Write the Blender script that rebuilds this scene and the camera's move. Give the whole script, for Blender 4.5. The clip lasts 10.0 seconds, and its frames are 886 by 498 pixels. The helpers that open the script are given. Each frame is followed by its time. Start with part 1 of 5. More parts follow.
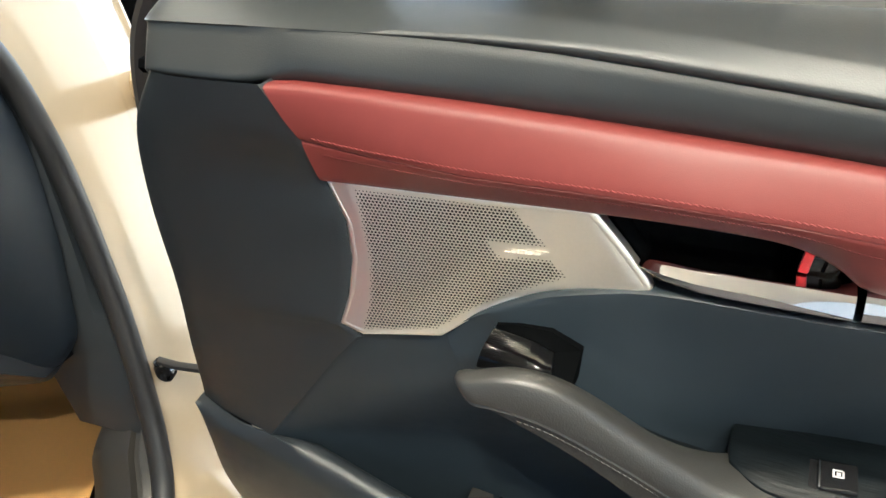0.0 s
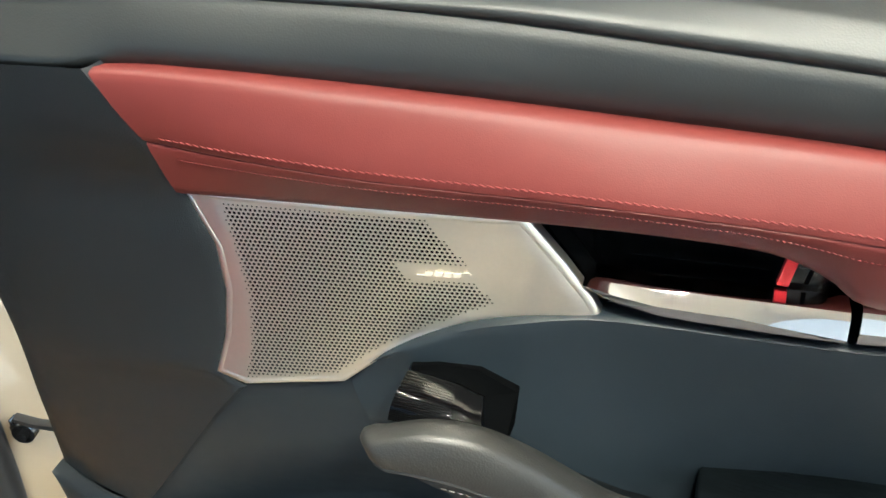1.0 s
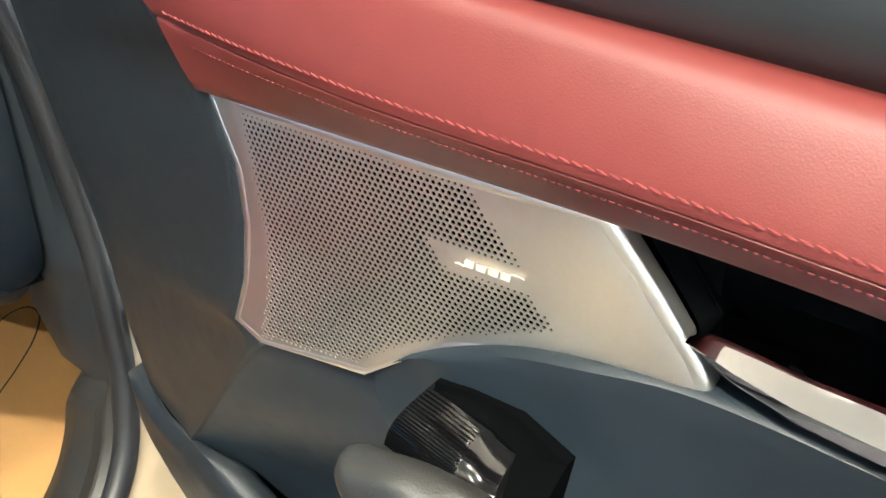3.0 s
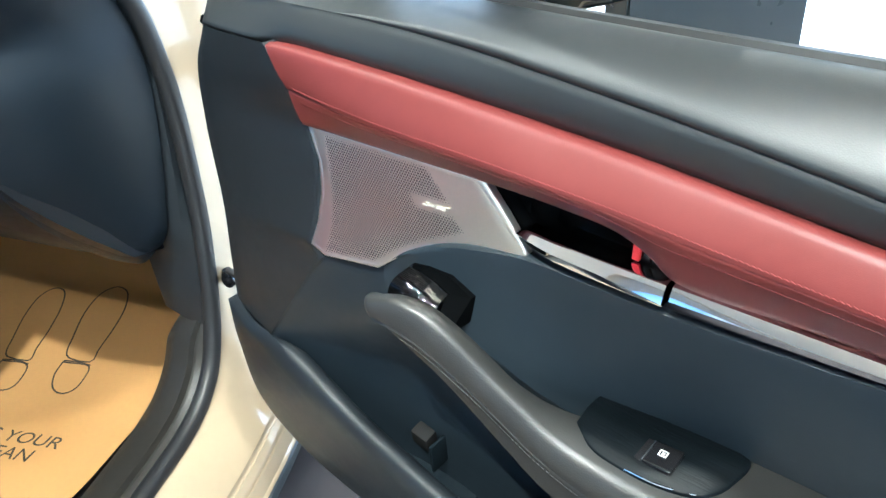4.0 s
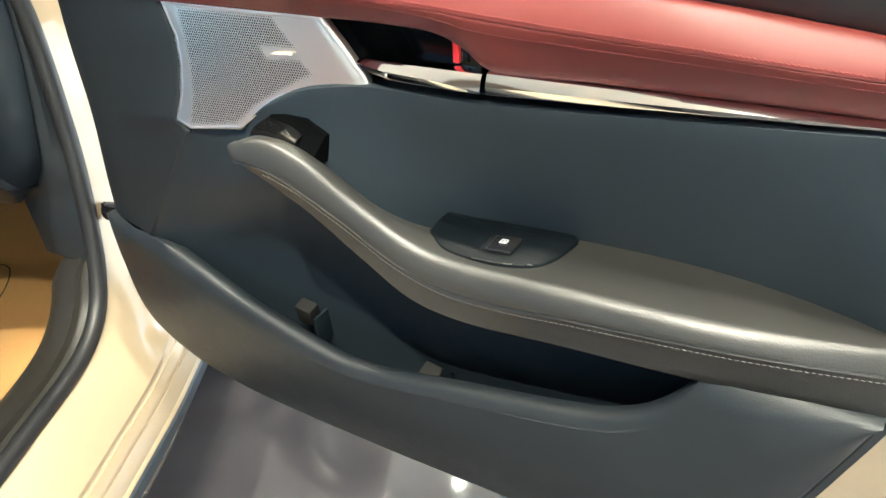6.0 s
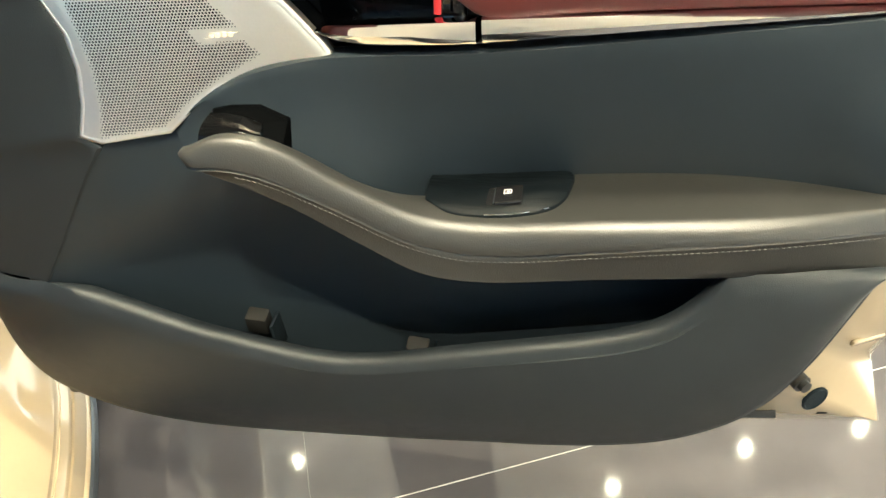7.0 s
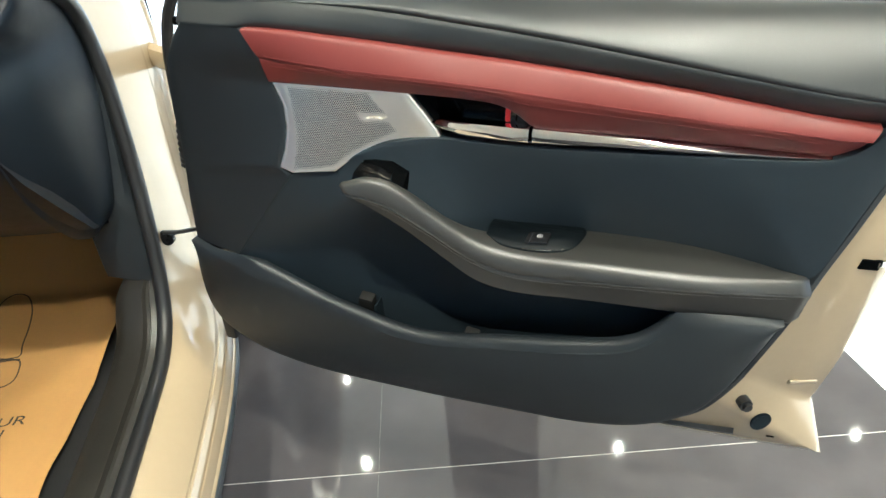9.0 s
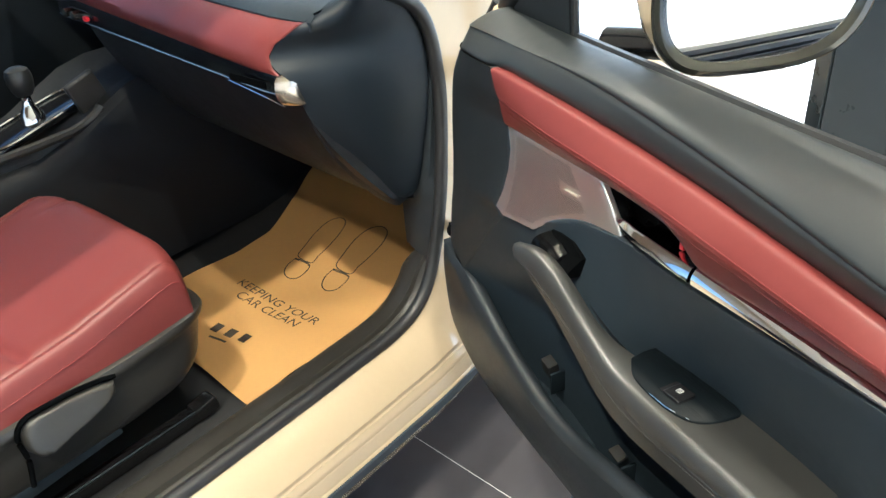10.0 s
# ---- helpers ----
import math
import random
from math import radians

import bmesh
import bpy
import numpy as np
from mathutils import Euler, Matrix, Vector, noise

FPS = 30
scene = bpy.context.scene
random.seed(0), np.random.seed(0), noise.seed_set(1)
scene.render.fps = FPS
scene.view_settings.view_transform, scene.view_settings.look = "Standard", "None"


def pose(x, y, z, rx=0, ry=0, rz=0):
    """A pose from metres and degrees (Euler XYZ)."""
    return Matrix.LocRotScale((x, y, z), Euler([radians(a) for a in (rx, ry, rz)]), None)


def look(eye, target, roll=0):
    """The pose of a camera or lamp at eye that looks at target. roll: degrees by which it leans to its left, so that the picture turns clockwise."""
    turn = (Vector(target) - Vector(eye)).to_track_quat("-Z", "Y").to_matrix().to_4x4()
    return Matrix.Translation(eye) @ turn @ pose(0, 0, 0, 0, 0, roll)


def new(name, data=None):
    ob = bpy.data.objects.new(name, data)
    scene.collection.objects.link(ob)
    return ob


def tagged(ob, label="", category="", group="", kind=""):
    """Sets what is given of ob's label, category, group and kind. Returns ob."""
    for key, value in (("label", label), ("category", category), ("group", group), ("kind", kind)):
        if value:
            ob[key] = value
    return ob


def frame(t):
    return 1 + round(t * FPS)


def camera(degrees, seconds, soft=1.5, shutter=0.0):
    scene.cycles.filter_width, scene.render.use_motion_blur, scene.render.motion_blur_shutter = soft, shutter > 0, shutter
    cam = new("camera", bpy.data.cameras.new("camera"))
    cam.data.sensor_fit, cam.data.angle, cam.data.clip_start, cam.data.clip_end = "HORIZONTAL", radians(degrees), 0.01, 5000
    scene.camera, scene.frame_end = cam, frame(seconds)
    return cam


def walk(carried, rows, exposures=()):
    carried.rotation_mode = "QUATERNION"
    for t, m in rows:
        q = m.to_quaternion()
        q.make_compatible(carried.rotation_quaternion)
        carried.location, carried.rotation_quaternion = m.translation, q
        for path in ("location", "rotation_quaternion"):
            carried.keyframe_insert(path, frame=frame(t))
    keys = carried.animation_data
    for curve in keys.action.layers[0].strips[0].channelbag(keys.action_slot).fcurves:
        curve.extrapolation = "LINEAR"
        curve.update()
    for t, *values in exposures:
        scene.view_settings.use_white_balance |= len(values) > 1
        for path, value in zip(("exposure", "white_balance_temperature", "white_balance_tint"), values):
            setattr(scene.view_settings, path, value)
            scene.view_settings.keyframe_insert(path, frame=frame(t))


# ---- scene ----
cam = camera(60.0, 10.0)
PATH = [
    (0, (0.386, -0.415, 1.274), (-0.337, 1.021, 0.085), -7.4),
    (0.5, (0.369, -0.336, 1.222), (-0.228, 1.155, 0.03), -6.2),
    (1, (0.362, -0.327, 1.211), (-0.188, 1.193, 0.033), -5.7),
    (1.5, (0.364, -0.244, 1.144), (-0.337, 1.225, -0.018), -5.7),
    (2, (0.365, -0.174, 1.097), (-0.618, 1.124, -0.064), -6.4),
    (2.5, (0.371, -0.165, 1.1), (-0.715, 1.021, -0.09), -6.7),
    (2.7, (0.372, -0.165, 1.105), (-0.729, 0.992, -0.098), -7.0),
    (3.8, (0.574, -0.372, 1.257), (-0.563, 0.827, 0.131), -5.5),
    (4, (0.641, -0.417, 1.28), (-0.52, 0.781, 0.177), -5.5),
    (4.5, (0.846, -0.524, 1.313), (-0.37, 0.674, 0.27), -5.5),
    (5, (0.969, -0.573, 1.324), (-0.285, 0.626, 0.33), -5.4),
    (5.5, (0.976, -0.578, 1.285), (-0.271, 0.668, 0.34), -5.1),
    (6, (0.767, -0.522, 1.164), (-0.222, 0.854, 0.102), -7.0),
    (6.2, (0.677, -0.495, 1.146), (-0.152, 0.931, 0.015), -7.8),
    (7.3, (0.545, -0.646, 1.222), (0.215, 0.895, -0.009), -8.1),
    (7.5, (0.563, -0.709, 1.275), (0.248, 0.831, 0.038), -7.8),
    (8, (0.606, -0.829, 1.36), (0.306, 0.728, 0.141), -7.0),
    (8.5, (0.628, -0.867, 1.381), (0.303, 0.717, 0.204), -5.9),
    (9, (0.683, -0.861, 1.374), (0.041, 0.666, 0.253), -5.1),
    (9.5, (0.788, -0.724, 1.375), (-0.427, 0.454, 0.309), -4.9),
    (10, (0.97, -0.5, 1.396), (-0.611, 0.166, 0.369), -4.5),
]
walk(cam, [(t, look(eye, target, roll)) for t, eye, target, roll in PATH], [(0, 0.60, 4900, 3), (0.5, 0.58, 4750, 1), (1, 0.60, 4750, 0), (1.5, 0.84, 5200, 4), (2.5, 0.90, 5100, 4), (3.5, 0.90, 4450, 0), (5, 0.78, 4250, 0), (5.5, 0.80, 4250, -1), (6, 1.04, 4900, 0), (7.5, 0.82, 5400, -4), (8.5, 0.35, 5050, -4), (9, 0.38, 4750, -1), (9.5, 0.76, 4300, 0), (10, 0.52, 4800, 2)])
from mathutils.bvhtree import BVHTree

# ---- world, sun, large lights ----
world = bpy.data.worlds.new("showroom_daylight")
scene.world = world
world.use_nodes = True
wn = world.node_tree.nodes
sky = wn.new("ShaderNodeTexSky")
sky.sky_type, sky.sun_disc = "NISHITA", False
sky.sun_elevation, sky.sun_rotation = radians(48), radians(120)
world.node_tree.links.new(sky.outputs[0], wn["Background"].inputs[0])
wn["Background"].inputs[1].default_value = 0.15


def lamp(name, kind, place, target, energy, colour, size=0.1, cone=100, blend=0.6):
    data = bpy.data.lights.new(name, kind)
    data.energy, data.color = energy, colour
    if kind == "SPOT":
        data.shadow_soft_size, data.spot_size, data.spot_blend = size, radians(cone), blend
    if kind == "SUN":
        data.angle = radians(size)
    ob = new(name, data)
    ob.matrix_world = look(place, target)
    return ob


SUN_DIR = Vector((0.62, 0.45, 0.75))
lamp("sun", "SUN", SUN_DIR * 10, (0, 0, 0), 3.0, (1.0, 0.95, 0.88), 0.5)
CEILING = 3.2
WARM = (1.0, 0.765, 0.48)
SPOTS = [(-1.50, 2.48), (-0.58, 2.89), (0.66, 2.44), (-0.20, 2.21), (1.52, 2.82), (2.27, 3.04), (0.27, 3.15), (-2.04, 3.26), (1.91, 3.76),
         # unseen lamps, added for light on the door, pad and seat
         (1.05, -0.10), (-0.80, 0.05), (-1.7, -2.3), (0.55, -1.1), (1.6, -1.4), (3.3, -1.1), (4.2, -3.2), (2.6, -3.6)]
for x, y in SPOTS:
    lamp("downlight_and_fill_lamp", "SPOT", (x, y, CEILING - 0.03), (x, y, 0), (130 if y > 1 else ((200 if x > 0 else 110) if y > -1 else 330)), WARM, 0.009, 110, 0.7)


# ---- materials ----
def material(name, colour, rough=0.5, metal=0.0, vary=0.12, scale=(6, 90), bump=0.0, bump_scale=400, rough_vary=0.08, coat=0.0, spec=0.5, voronoi=False, stretch=(1, 1, 1)):
    """A surface with a broad and a fine variation of its colour and gloss, and a fine relief."""
    m = bpy.data.materials.new(name)
    m.use_nodes = True
    n, l = m.node_tree.nodes, m.node_tree.links
    b = n["Principled BSDF"]
    co = n.new("ShaderNodeTexCoord")
    grid = n.new("ShaderNodeMapping")
    grid.inputs["Scale"].default_value = stretch
    l.new(co.outputs["Object"], grid.inputs["Vector"])
    broad, fine = n.new("ShaderNodeTexNoise"), n.new("ShaderNodeTexNoise")
    for t, s in ((broad, scale[0]), (fine, scale[1])):
        l.new(grid.outputs[0], t.inputs["Vector"])
        t.inputs["Scale"].default_value, t.inputs["Detail"].default_value = s, 4
    mix = n.new("ShaderNodeMath")
    mix.operation = "MULTIPLY_ADD"
    l.new(broad.outputs[0], mix.inputs[0])
    mix.inputs[1].default_value = 0.65
    half = n.new("ShaderNodeMath")
    half.operation = "MULTIPLY"
    l.new(fine.outputs[0], half.inputs[0])
    half.inputs[1].default_value = 0.35
    l.new(half.outputs[0], mix.inputs[2])
    ramp = n.new("ShaderNodeMapRange")
    l.new(mix.outputs[0], ramp.inputs[0])
    ramp.inputs[1].default_value, ramp.inputs[2].default_value = 0.3, 0.7
    ramp.inputs[3].default_value, ramp.inputs[4].default_value = 1 - vary, 1 + vary
    tint = n.new("ShaderNodeVectorMath")
    tint.operation = "SCALE"
    tint.inputs[0].default_value = colour
    l.new(ramp.outputs[0], tint.inputs["Scale"])
    l.new(tint.outputs[0], b.inputs["Base Color"])
    rr = n.new("ShaderNodeMapRange")
    l.new(mix.outputs[0], rr.inputs[0])
    rr.inputs[1].default_value, rr.inputs[2].default_value = 0.3, 0.7
    rr.inputs[3].default_value, rr.inputs[4].default_value = max(0.0, rough - rough_vary), min(1.0, rough + rough_vary)
    l.new(rr.outputs[0], b.inputs["Roughness"])
    b.inputs["Metallic"].default_value = metal
    b.inputs["Specular IOR Level"].default_value = spec
    b.inputs["Coat Weight"].default_value = coat
    b.inputs["Coat Roughness"].default_value = 0.04
    if bump:
        if voronoi:
            tex = n.new("ShaderNodeTexVoronoi")
            tex.feature = "SMOOTH_F1"
        else:
            tex = n.new("ShaderNodeTexNoise")
            tex.inputs["Detail"].default_value = 3
        l.new(grid.outputs[0], tex.inputs["Vector"])
        tex.inputs["Scale"].default_value = bump_scale
        bp = n.new("ShaderNodeBump")
        bp.inputs["Strength"].default_value, bp.inputs["Distance"].default_value = bump, 0.001
        l.new(tex.outputs[0], bp.inputs["Height"])
        l.new(bp.outputs[0], b.inputs["Normal"])
    return m


RED = material("red_leather", (0.120, 0.0240, 0.0215), 0.46, vary=0.10, bump=0.07, bump_scale=1700, voronoi=True, spec=0.32)
RED_THREAD = material("red_thread", (0.15, 0.020, 0.020), 0.8, vary=0.15)
BLACK = material("black_soft_plastic", (0.0135, 0.0190, 0.0258), 0.45, spec=0.34, vary=0.12, bump=0.06, bump_scale=1100, voronoi=True)
BLACK_HARD = material("black_hard_plastic", (0.0135, 0.0163, 0.0198), 0.44, vary=0.12, bump=0.2, bump_scale=1300, voronoi=True, spec=0.36)
# black with the pocket's shade put into its colour; also used on the plug
SHADE_BLACK = material("pocket_shade_black", (0.006, 0.010, 0.014), 0.7, vary=0.15, bump=0.2, bump_scale=1300, spec=0.15)
LEATHER = material("black_leather", (0.0168, 0.0165, 0.0156), 0.44, spec=0.74, vary=0.15, bump=0.15, bump_scale=900, voronoi=True)
THREAD = material("grey_thread", (0.06, 0.06, 0.06), 0.6)
GLOSS = material("gloss_black", (0.008, 0.008, 0.009), 0.08, vary=0.1, rough_vary=0.02)
FRAME_GLOSS = material("dark_olive_gloss", (0.030, 0.030, 0.025), 0.12, vary=0.1, rough_vary=0.03)
BOWL = material("shaded_gloss_black", (0.006, 0.007, 0.008), 0.14, vary=0.1, rough_vary=0.02, spec=0.25)
PAD = material("black_pad_skin", (0.014, 0.0165, 0.0185), 0.47, vary=0.12, bump=0.07, bump_scale=1100, voronoi=True, spec=0.66)
MESH_COVER = material("dark_perforated_cover", (0.003, 0.003, 0.0035), 0.09, vary=0.1, rough_vary=0.02, spec=0.22)
# near-black that puts shade into gaps, slots, recesses and the far footwell
DEEP = material("recess_shade", (0.0015, 0.0017, 0.002), 0.9, spec=0.02)
RUBBER = material("black_rubber", (0.014, 0.014, 0.015), 0.42, vary=0.15)
ALU = material("satin_aluminium", (0.93, 0.885, 0.80), 0.37, 1.0, vary=0.04, scale=(5, 400), rough_vary=0.04)
VENT = material("satin_chrome", (0.62, 0.55, 0.45), 0.22, 1.0, vary=0.05, rough_vary=0.03)
# black plastic darkened to put the cabin's shade into its colour
GLOVE = material("cabin_shade_plastic", (0.0075, 0.0085, 0.011), 0.55, spec=0.25, vary=0.12, bump=0.15, bump_scale=1200, voronoi=True)
DASH_CAP = material("blue_black_plastic", (0.0075, 0.0112, 0.0165), 0.46, spec=0.30, vary=0.12, bump=0.2, bump_scale=1300, voronoi=True)
CHROME = material("chrome", (0.78, 0.78, 0.79), 0.06, 1.0, vary=0.03, rough_vary=0.02)
PAINT = material("cream_white_paint", (0.385, 0.305, 0.200), 0.22, vary=0.03, coat=0.8, rough_vary=0.03)
# black plastic with the downlights' warm tint put into its colour
SEAT_TRIM = material("warm_lit_black_plastic", (0.021, 0.0195, 0.017), 0.38, vary=0.15, bump=0.2, bump_scale=1300, voronoi=True)
CLIP = material("grey_clip_plastic", (0.030, 0.028, 0.026), 0.5, vary=0.1)
POCKET_CLIP = material("dark_clip_plastic", (0.012, 0.012, 0.012), 0.7, vary=0.1, spec=0.2)
TAB = material("red_lock_tab", (0.75, 0.02, 0.03), 0.35)
# blue-grey that puts shade into the painted sill's side; also on rail edges
ROCKER = material("sill_shade_grey", (0.032, 0.040, 0.050), 0.35)
PRINT = material("white_print", (0.55, 0.55, 0.54), 0.5)
CARPET = material("black_carpet", (0.006, 0.006, 0.007), 0.95, vary=0.3, scale=(10, 300), bump=0.8, bump_scale=600)
PAPER = material("brown_kraft_paper", (0.40, 0.225, 0.070), 0.75, vary=0.07, scale=(7, 120), bump=0.2, bump_scale=30)
INK = material("dark_ink", (0.03, 0.022, 0.015), 0.7)
TILE = material("grey_polished_tile", (0.067, 0.062, 0.066), 0.030, vary=0.22, scale=(1.4, 9), rough_vary=0.015, spec=0.6)
GROUT = material("pale_grout", (0.55, 0.53, 0.51), 0.8)
WHITE = material("white_wall_paint", (0.82, 0.82, 0.80), 0.7, vary=0.03)
CEIL = material("cream_ceiling_paint", (0.54, 0.47, 0.36), 0.8, vary=0.05)
WHITE_FLOOR = material("white_polished_floor", (0.82, 0.82, 0.80), 0.25, vary=0.03, scale=(2, 12))
DARK_BOARD = material("dark_grey_board", (0.010, 0.013, 0.015), 0.30, vary=0.1, scale=(2, 30), spec=0.25)
MIRROR = material("mirror_glass", (0.9, 0.9, 0.9), 0.01, 1.0, vary=0.0, rough_vary=0.0)
BADGE = material("pale_badge", (0.60, 0.56, 0.48), 0.45)
WOOD = material("black_grained_inlay", (0.0032, 0.0046, 0.0060), 0.42, vary=0.5, scale=(90, 420), bump=0.5, bump_scale=330, spec=0.10, rough_vary=0.16, stretch=(0.09, 1, 1))


def glow(name, colour, strength):
    m = bpy.data.materials.new(name)
    m.use_nodes = True
    b = m.node_tree.nodes["Principled BSDF"]
    b.inputs["Base Color"].default_value = (*colour, 1)
    b.inputs["Emission Color"].default_value = (*colour, 1)
    b.inputs["Emission Strength"].default_value = strength
    return m


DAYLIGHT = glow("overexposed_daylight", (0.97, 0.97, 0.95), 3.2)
# glow of the added side panel, dimmed to keep the paint from blowing out
SIDE_GLOW = glow("dim_side_glow", (0.95, 0.97, 1.0), 0.7)
LAMP_GLOW = glow("lamp_glow", (1.0, 0.82, 0.58), 34)


# ---- shaping helpers ----
def link(name, bm, mat, parent=None, label="", sharp=38):
    for e in bm.edges:
        if len(e.link_faces) == 2 and e.calc_face_angle(0) > radians(sharp):
            e.smooth = False
    for fc in bm.faces:
        fc.smooth = True
    me = bpy.data.meshes.new(name)
    bm.to_mesh(me)
    bm.free()
    me.materials.append(mat)
    ob = new(name, me)
    if parent is not None:
        while parent.parent and parent.parent.parent:
            parent = parent.parent
        ob.parent = parent
        ob.matrix_parent_inverse = parent.matrix_world.inverted()
    if label:
        tagged(ob, label)
    return ob


part = link


def thing(name, place, label, category, kind="", group=""):
    ob = new(name)
    ob.empty_display_size = 0.05
    ob.matrix_world = Matrix.Translation(place)
    bpy.context.view_layer.update()
    return tagged(ob, label, category, group, kind)


def spline(points, n):
    """n points along a smooth curve through the given ones, evenly spread."""
    p = np.array(points, float)
    p = np.vstack([2 * p[0] - p[1], p, 2 * p[-1] - p[-2]])
    out = []
    for i in range(1, len(p) - 2):
        d = [max(np.linalg.norm(p[i + k] - p[i + k - 1]), 1e-6) ** 0.5 for k in (0, 1, 2)]
        t0, t1, t2, t3 = 0, d[0], d[0] + d[1], sum(d)
        for t in np.linspace(t1, t2, 24, endpoint=False):
            a1 = (t1 - t) / (t1 - t0) * p[i - 1] + (t - t0) / (t1 - t0) * p[i]
            a2 = (t2 - t) / (t2 - t1) * p[i] + (t - t1) / (t2 - t1) * p[i + 1]
            a3 = (t3 - t) / (t3 - t2) * p[i + 1] + (t - t2) / (t3 - t2) * p[i + 2]
            b1 = (t2 - t) / (t2 - t0) * a1 + (t - t0) / (t2 - t0) * a2
            b2 = (t3 - t) / (t3 - t1) * a2 + (t - t1) / (t3 - t1) * a3
            out.append((t2 - t) / (t2 - t1) * b1 + (t - t1) / (t2 - t1) * b2)
    out.append(p[-2])
    out = np.array(out)
    s = np.r_[0, np.cumsum(np.linalg.norm(np.diff(out, axis=0), axis=1))]
    w = np.linspace(0, s[-1], n)
    return np.stack([np.interp(w, s, out[:, k]) for k in range(out.shape[1])], 1)


def along_x(points, xs):
    """The y and z of a smooth curve of (x, y, z) at the given x."""
    c = spline(points, 400)
    return np.stack([xs, np.interp(xs, c[:, 0], c[:, 1]), np.interp(xs, c[:, 0], c[:, 2])], 1)


def lofted(rows, closed=False, caps=False):
    """A sheet over rows of points; closed joins the last row to the first."""
    bm = bmesh.new()
    vs = [[bm.verts.new(tuple(map(float, p))) for p in r] for r in rows]
    for i in range(len(vs) - (0 if closed else 1)):
        a, b = vs[i], vs[(i + 1) % len(vs)]
        for j in range(len(a) - 1):
            try:
                bm.faces.new((a[j], a[j + 1], b[j + 1], b[j]))
            except ValueError:
                pass
    if caps:
        for j in (0, -1):
            try:
                bm.faces.new([r[j] for r in vs])
            except ValueError:
                pass
    bmesh.ops.remove_doubles(bm, verts=bm.verts, dist=1e-5)
    bmesh.ops.recalc_face_normals(bm, faces=bm.faces)
    return bm


def tube(points, radius, sides=8, flat=1.0, up=(0, 0, 1), caps=True):
    """A round bar along points; flat squeezes it along the side that up gives."""
    pts = [Vector(map(float, p)) for p in points]
    rows = [[] for _ in range(sides + 1)]
    for i, p in enumerate(pts):
        d = (pts[min(i + 1, len(pts) - 1)] - pts[max(i - 1, 0)]).normalized()
        a = d.cross(Vector(up)).normalized()
        b = a.cross(d).normalized()
        r = radius[i] if hasattr(radius, "__len__") else radius
        for k in range(sides + 1):
            w = 2 * math.pi * k / sides
            rows[k].append(p + a * (math.cos(w) * r) + b * (math.sin(w) * r * flat))
    bm = lofted(rows)
    if caps:
        bmesh.ops.holes_fill(bm, edges=bm.edges, sides=sides)
    return bm


def rounded_box(size, centre, r=0.004, seg=2, turn=None):
    bm = bmesh.new()
    bmesh.ops.create_cube(bm, size=1, matrix=Matrix.Diagonal((*size, 1)))
    bmesh.ops.bevel(bm, geom=bm.edges[:], offset=r, segments=seg, affect="EDGES", profile=0.6)
    m = Matrix.Translation(centre) @ (turn.to_4x4() if turn is not None else Matrix())
    bmesh.ops.transform(bm, matrix=m, verts=bm.verts)
    return bm


def prism(loop, push, r=0.0):
    """A plate with the outline loop, as thick as the vector push."""
    bm = bmesh.new()
    a = [bm.verts.new(tuple(map(float, p))) for p in loop]
    fc = bm.faces.new(a)
    got = bmesh.ops.extrude_face_region(bm, geom=[fc])
    bmesh.ops.translate(bm, vec=push, verts=[g for g in got["geom"] if isinstance(g, bmesh.types.BMVert)])
    bmesh.ops.recalc_face_normals(bm, faces=bm.faces)
    if r:
        bmesh.ops.bevel(bm, geom=[e for e in bm.edges if e.calc_face_angle(0) > 0.8], offset=r, segments=2, affect="EDGES")
    return bm


def merge(*several):
    """One bmesh out of several."""
    out = bmesh.new()
    for b in several:
        me = bpy.data.meshes.new("tmp")
        b.to_mesh(me)
        b.free()
        out.from_mesh(me)
        bpy.data.meshes.remove(me)
    return out


def smooth(t):
    t = np.clip(t, 0, 1)
    return t * t * (3 - 2 * t)


# The car's own axes: u outward, v forward.
CAR_TURN = 24.7
CA, SA = math.cos(radians(CAR_TURN)), math.sin(radians(CAR_TURN))


def C(u, v, z):
    return Vector((CA * u - SA * v, SA * u + CA * v, z))


def disc(centre, normal, radius, n=24, depth=0.0):
    bm = bmesh.new()
    bmesh.ops.create_cone(bm, cap_ends=True, segments=n, radius1=radius, radius2=radius, depth=max(depth, 0.0005))
    q = Vector(normal).to_track_quat("Z", "Y").to_matrix().to_4x4()
    bmesh.ops.transform(bm, matrix=Matrix.Translation(centre) @ q, verts=bm.verts)
    return bm


# ---- the showroom ----
FLOOR_TURN = 22.2
FA, FB = math.cos(radians(FLOOR_TURN)), math.sin(radians(FLOOR_TURN))
CROSS = (0.060, 0.134)
TILE_SIZE = 1.6


def tile_at(i, j):
    a, b = i * TILE_SIZE, j * TILE_SIZE
    return CROSS[0] + FA * a - FB * b, CROSS[1] + FB * a + FA * b


# the pale floor begins along this line
EDGE_P, EDGE_D = Vector((1.08, 0.775, 0)), Vector((0.555, -0.832, 0)).normalized()
EDGE_N = Vector((0.832, 0.555, 0)).normalized()


def floor_point(along, out, z=0.0):
    p = EDGE_P + EDGE_D * along + EDGE_N * out
    return (p.x, p.y, z)


A0, A1, B0, B1 = -4.0, 5.6, -5.0, 4.5
# a second edge of the grey tiles, in front of the car
EDGE2_P, EDGE2_N = Vector((1.0, 0.90, 0)), Vector((0.12, 0.99, 0)).normalized()
bed = prism([floor_point(A0, B0, -0.02), floor_point(A1, B0, -0.02), floor_point(A1, B1, -0.02), floor_point(A0, B1, -0.02)], (0, 0, 0.0165))
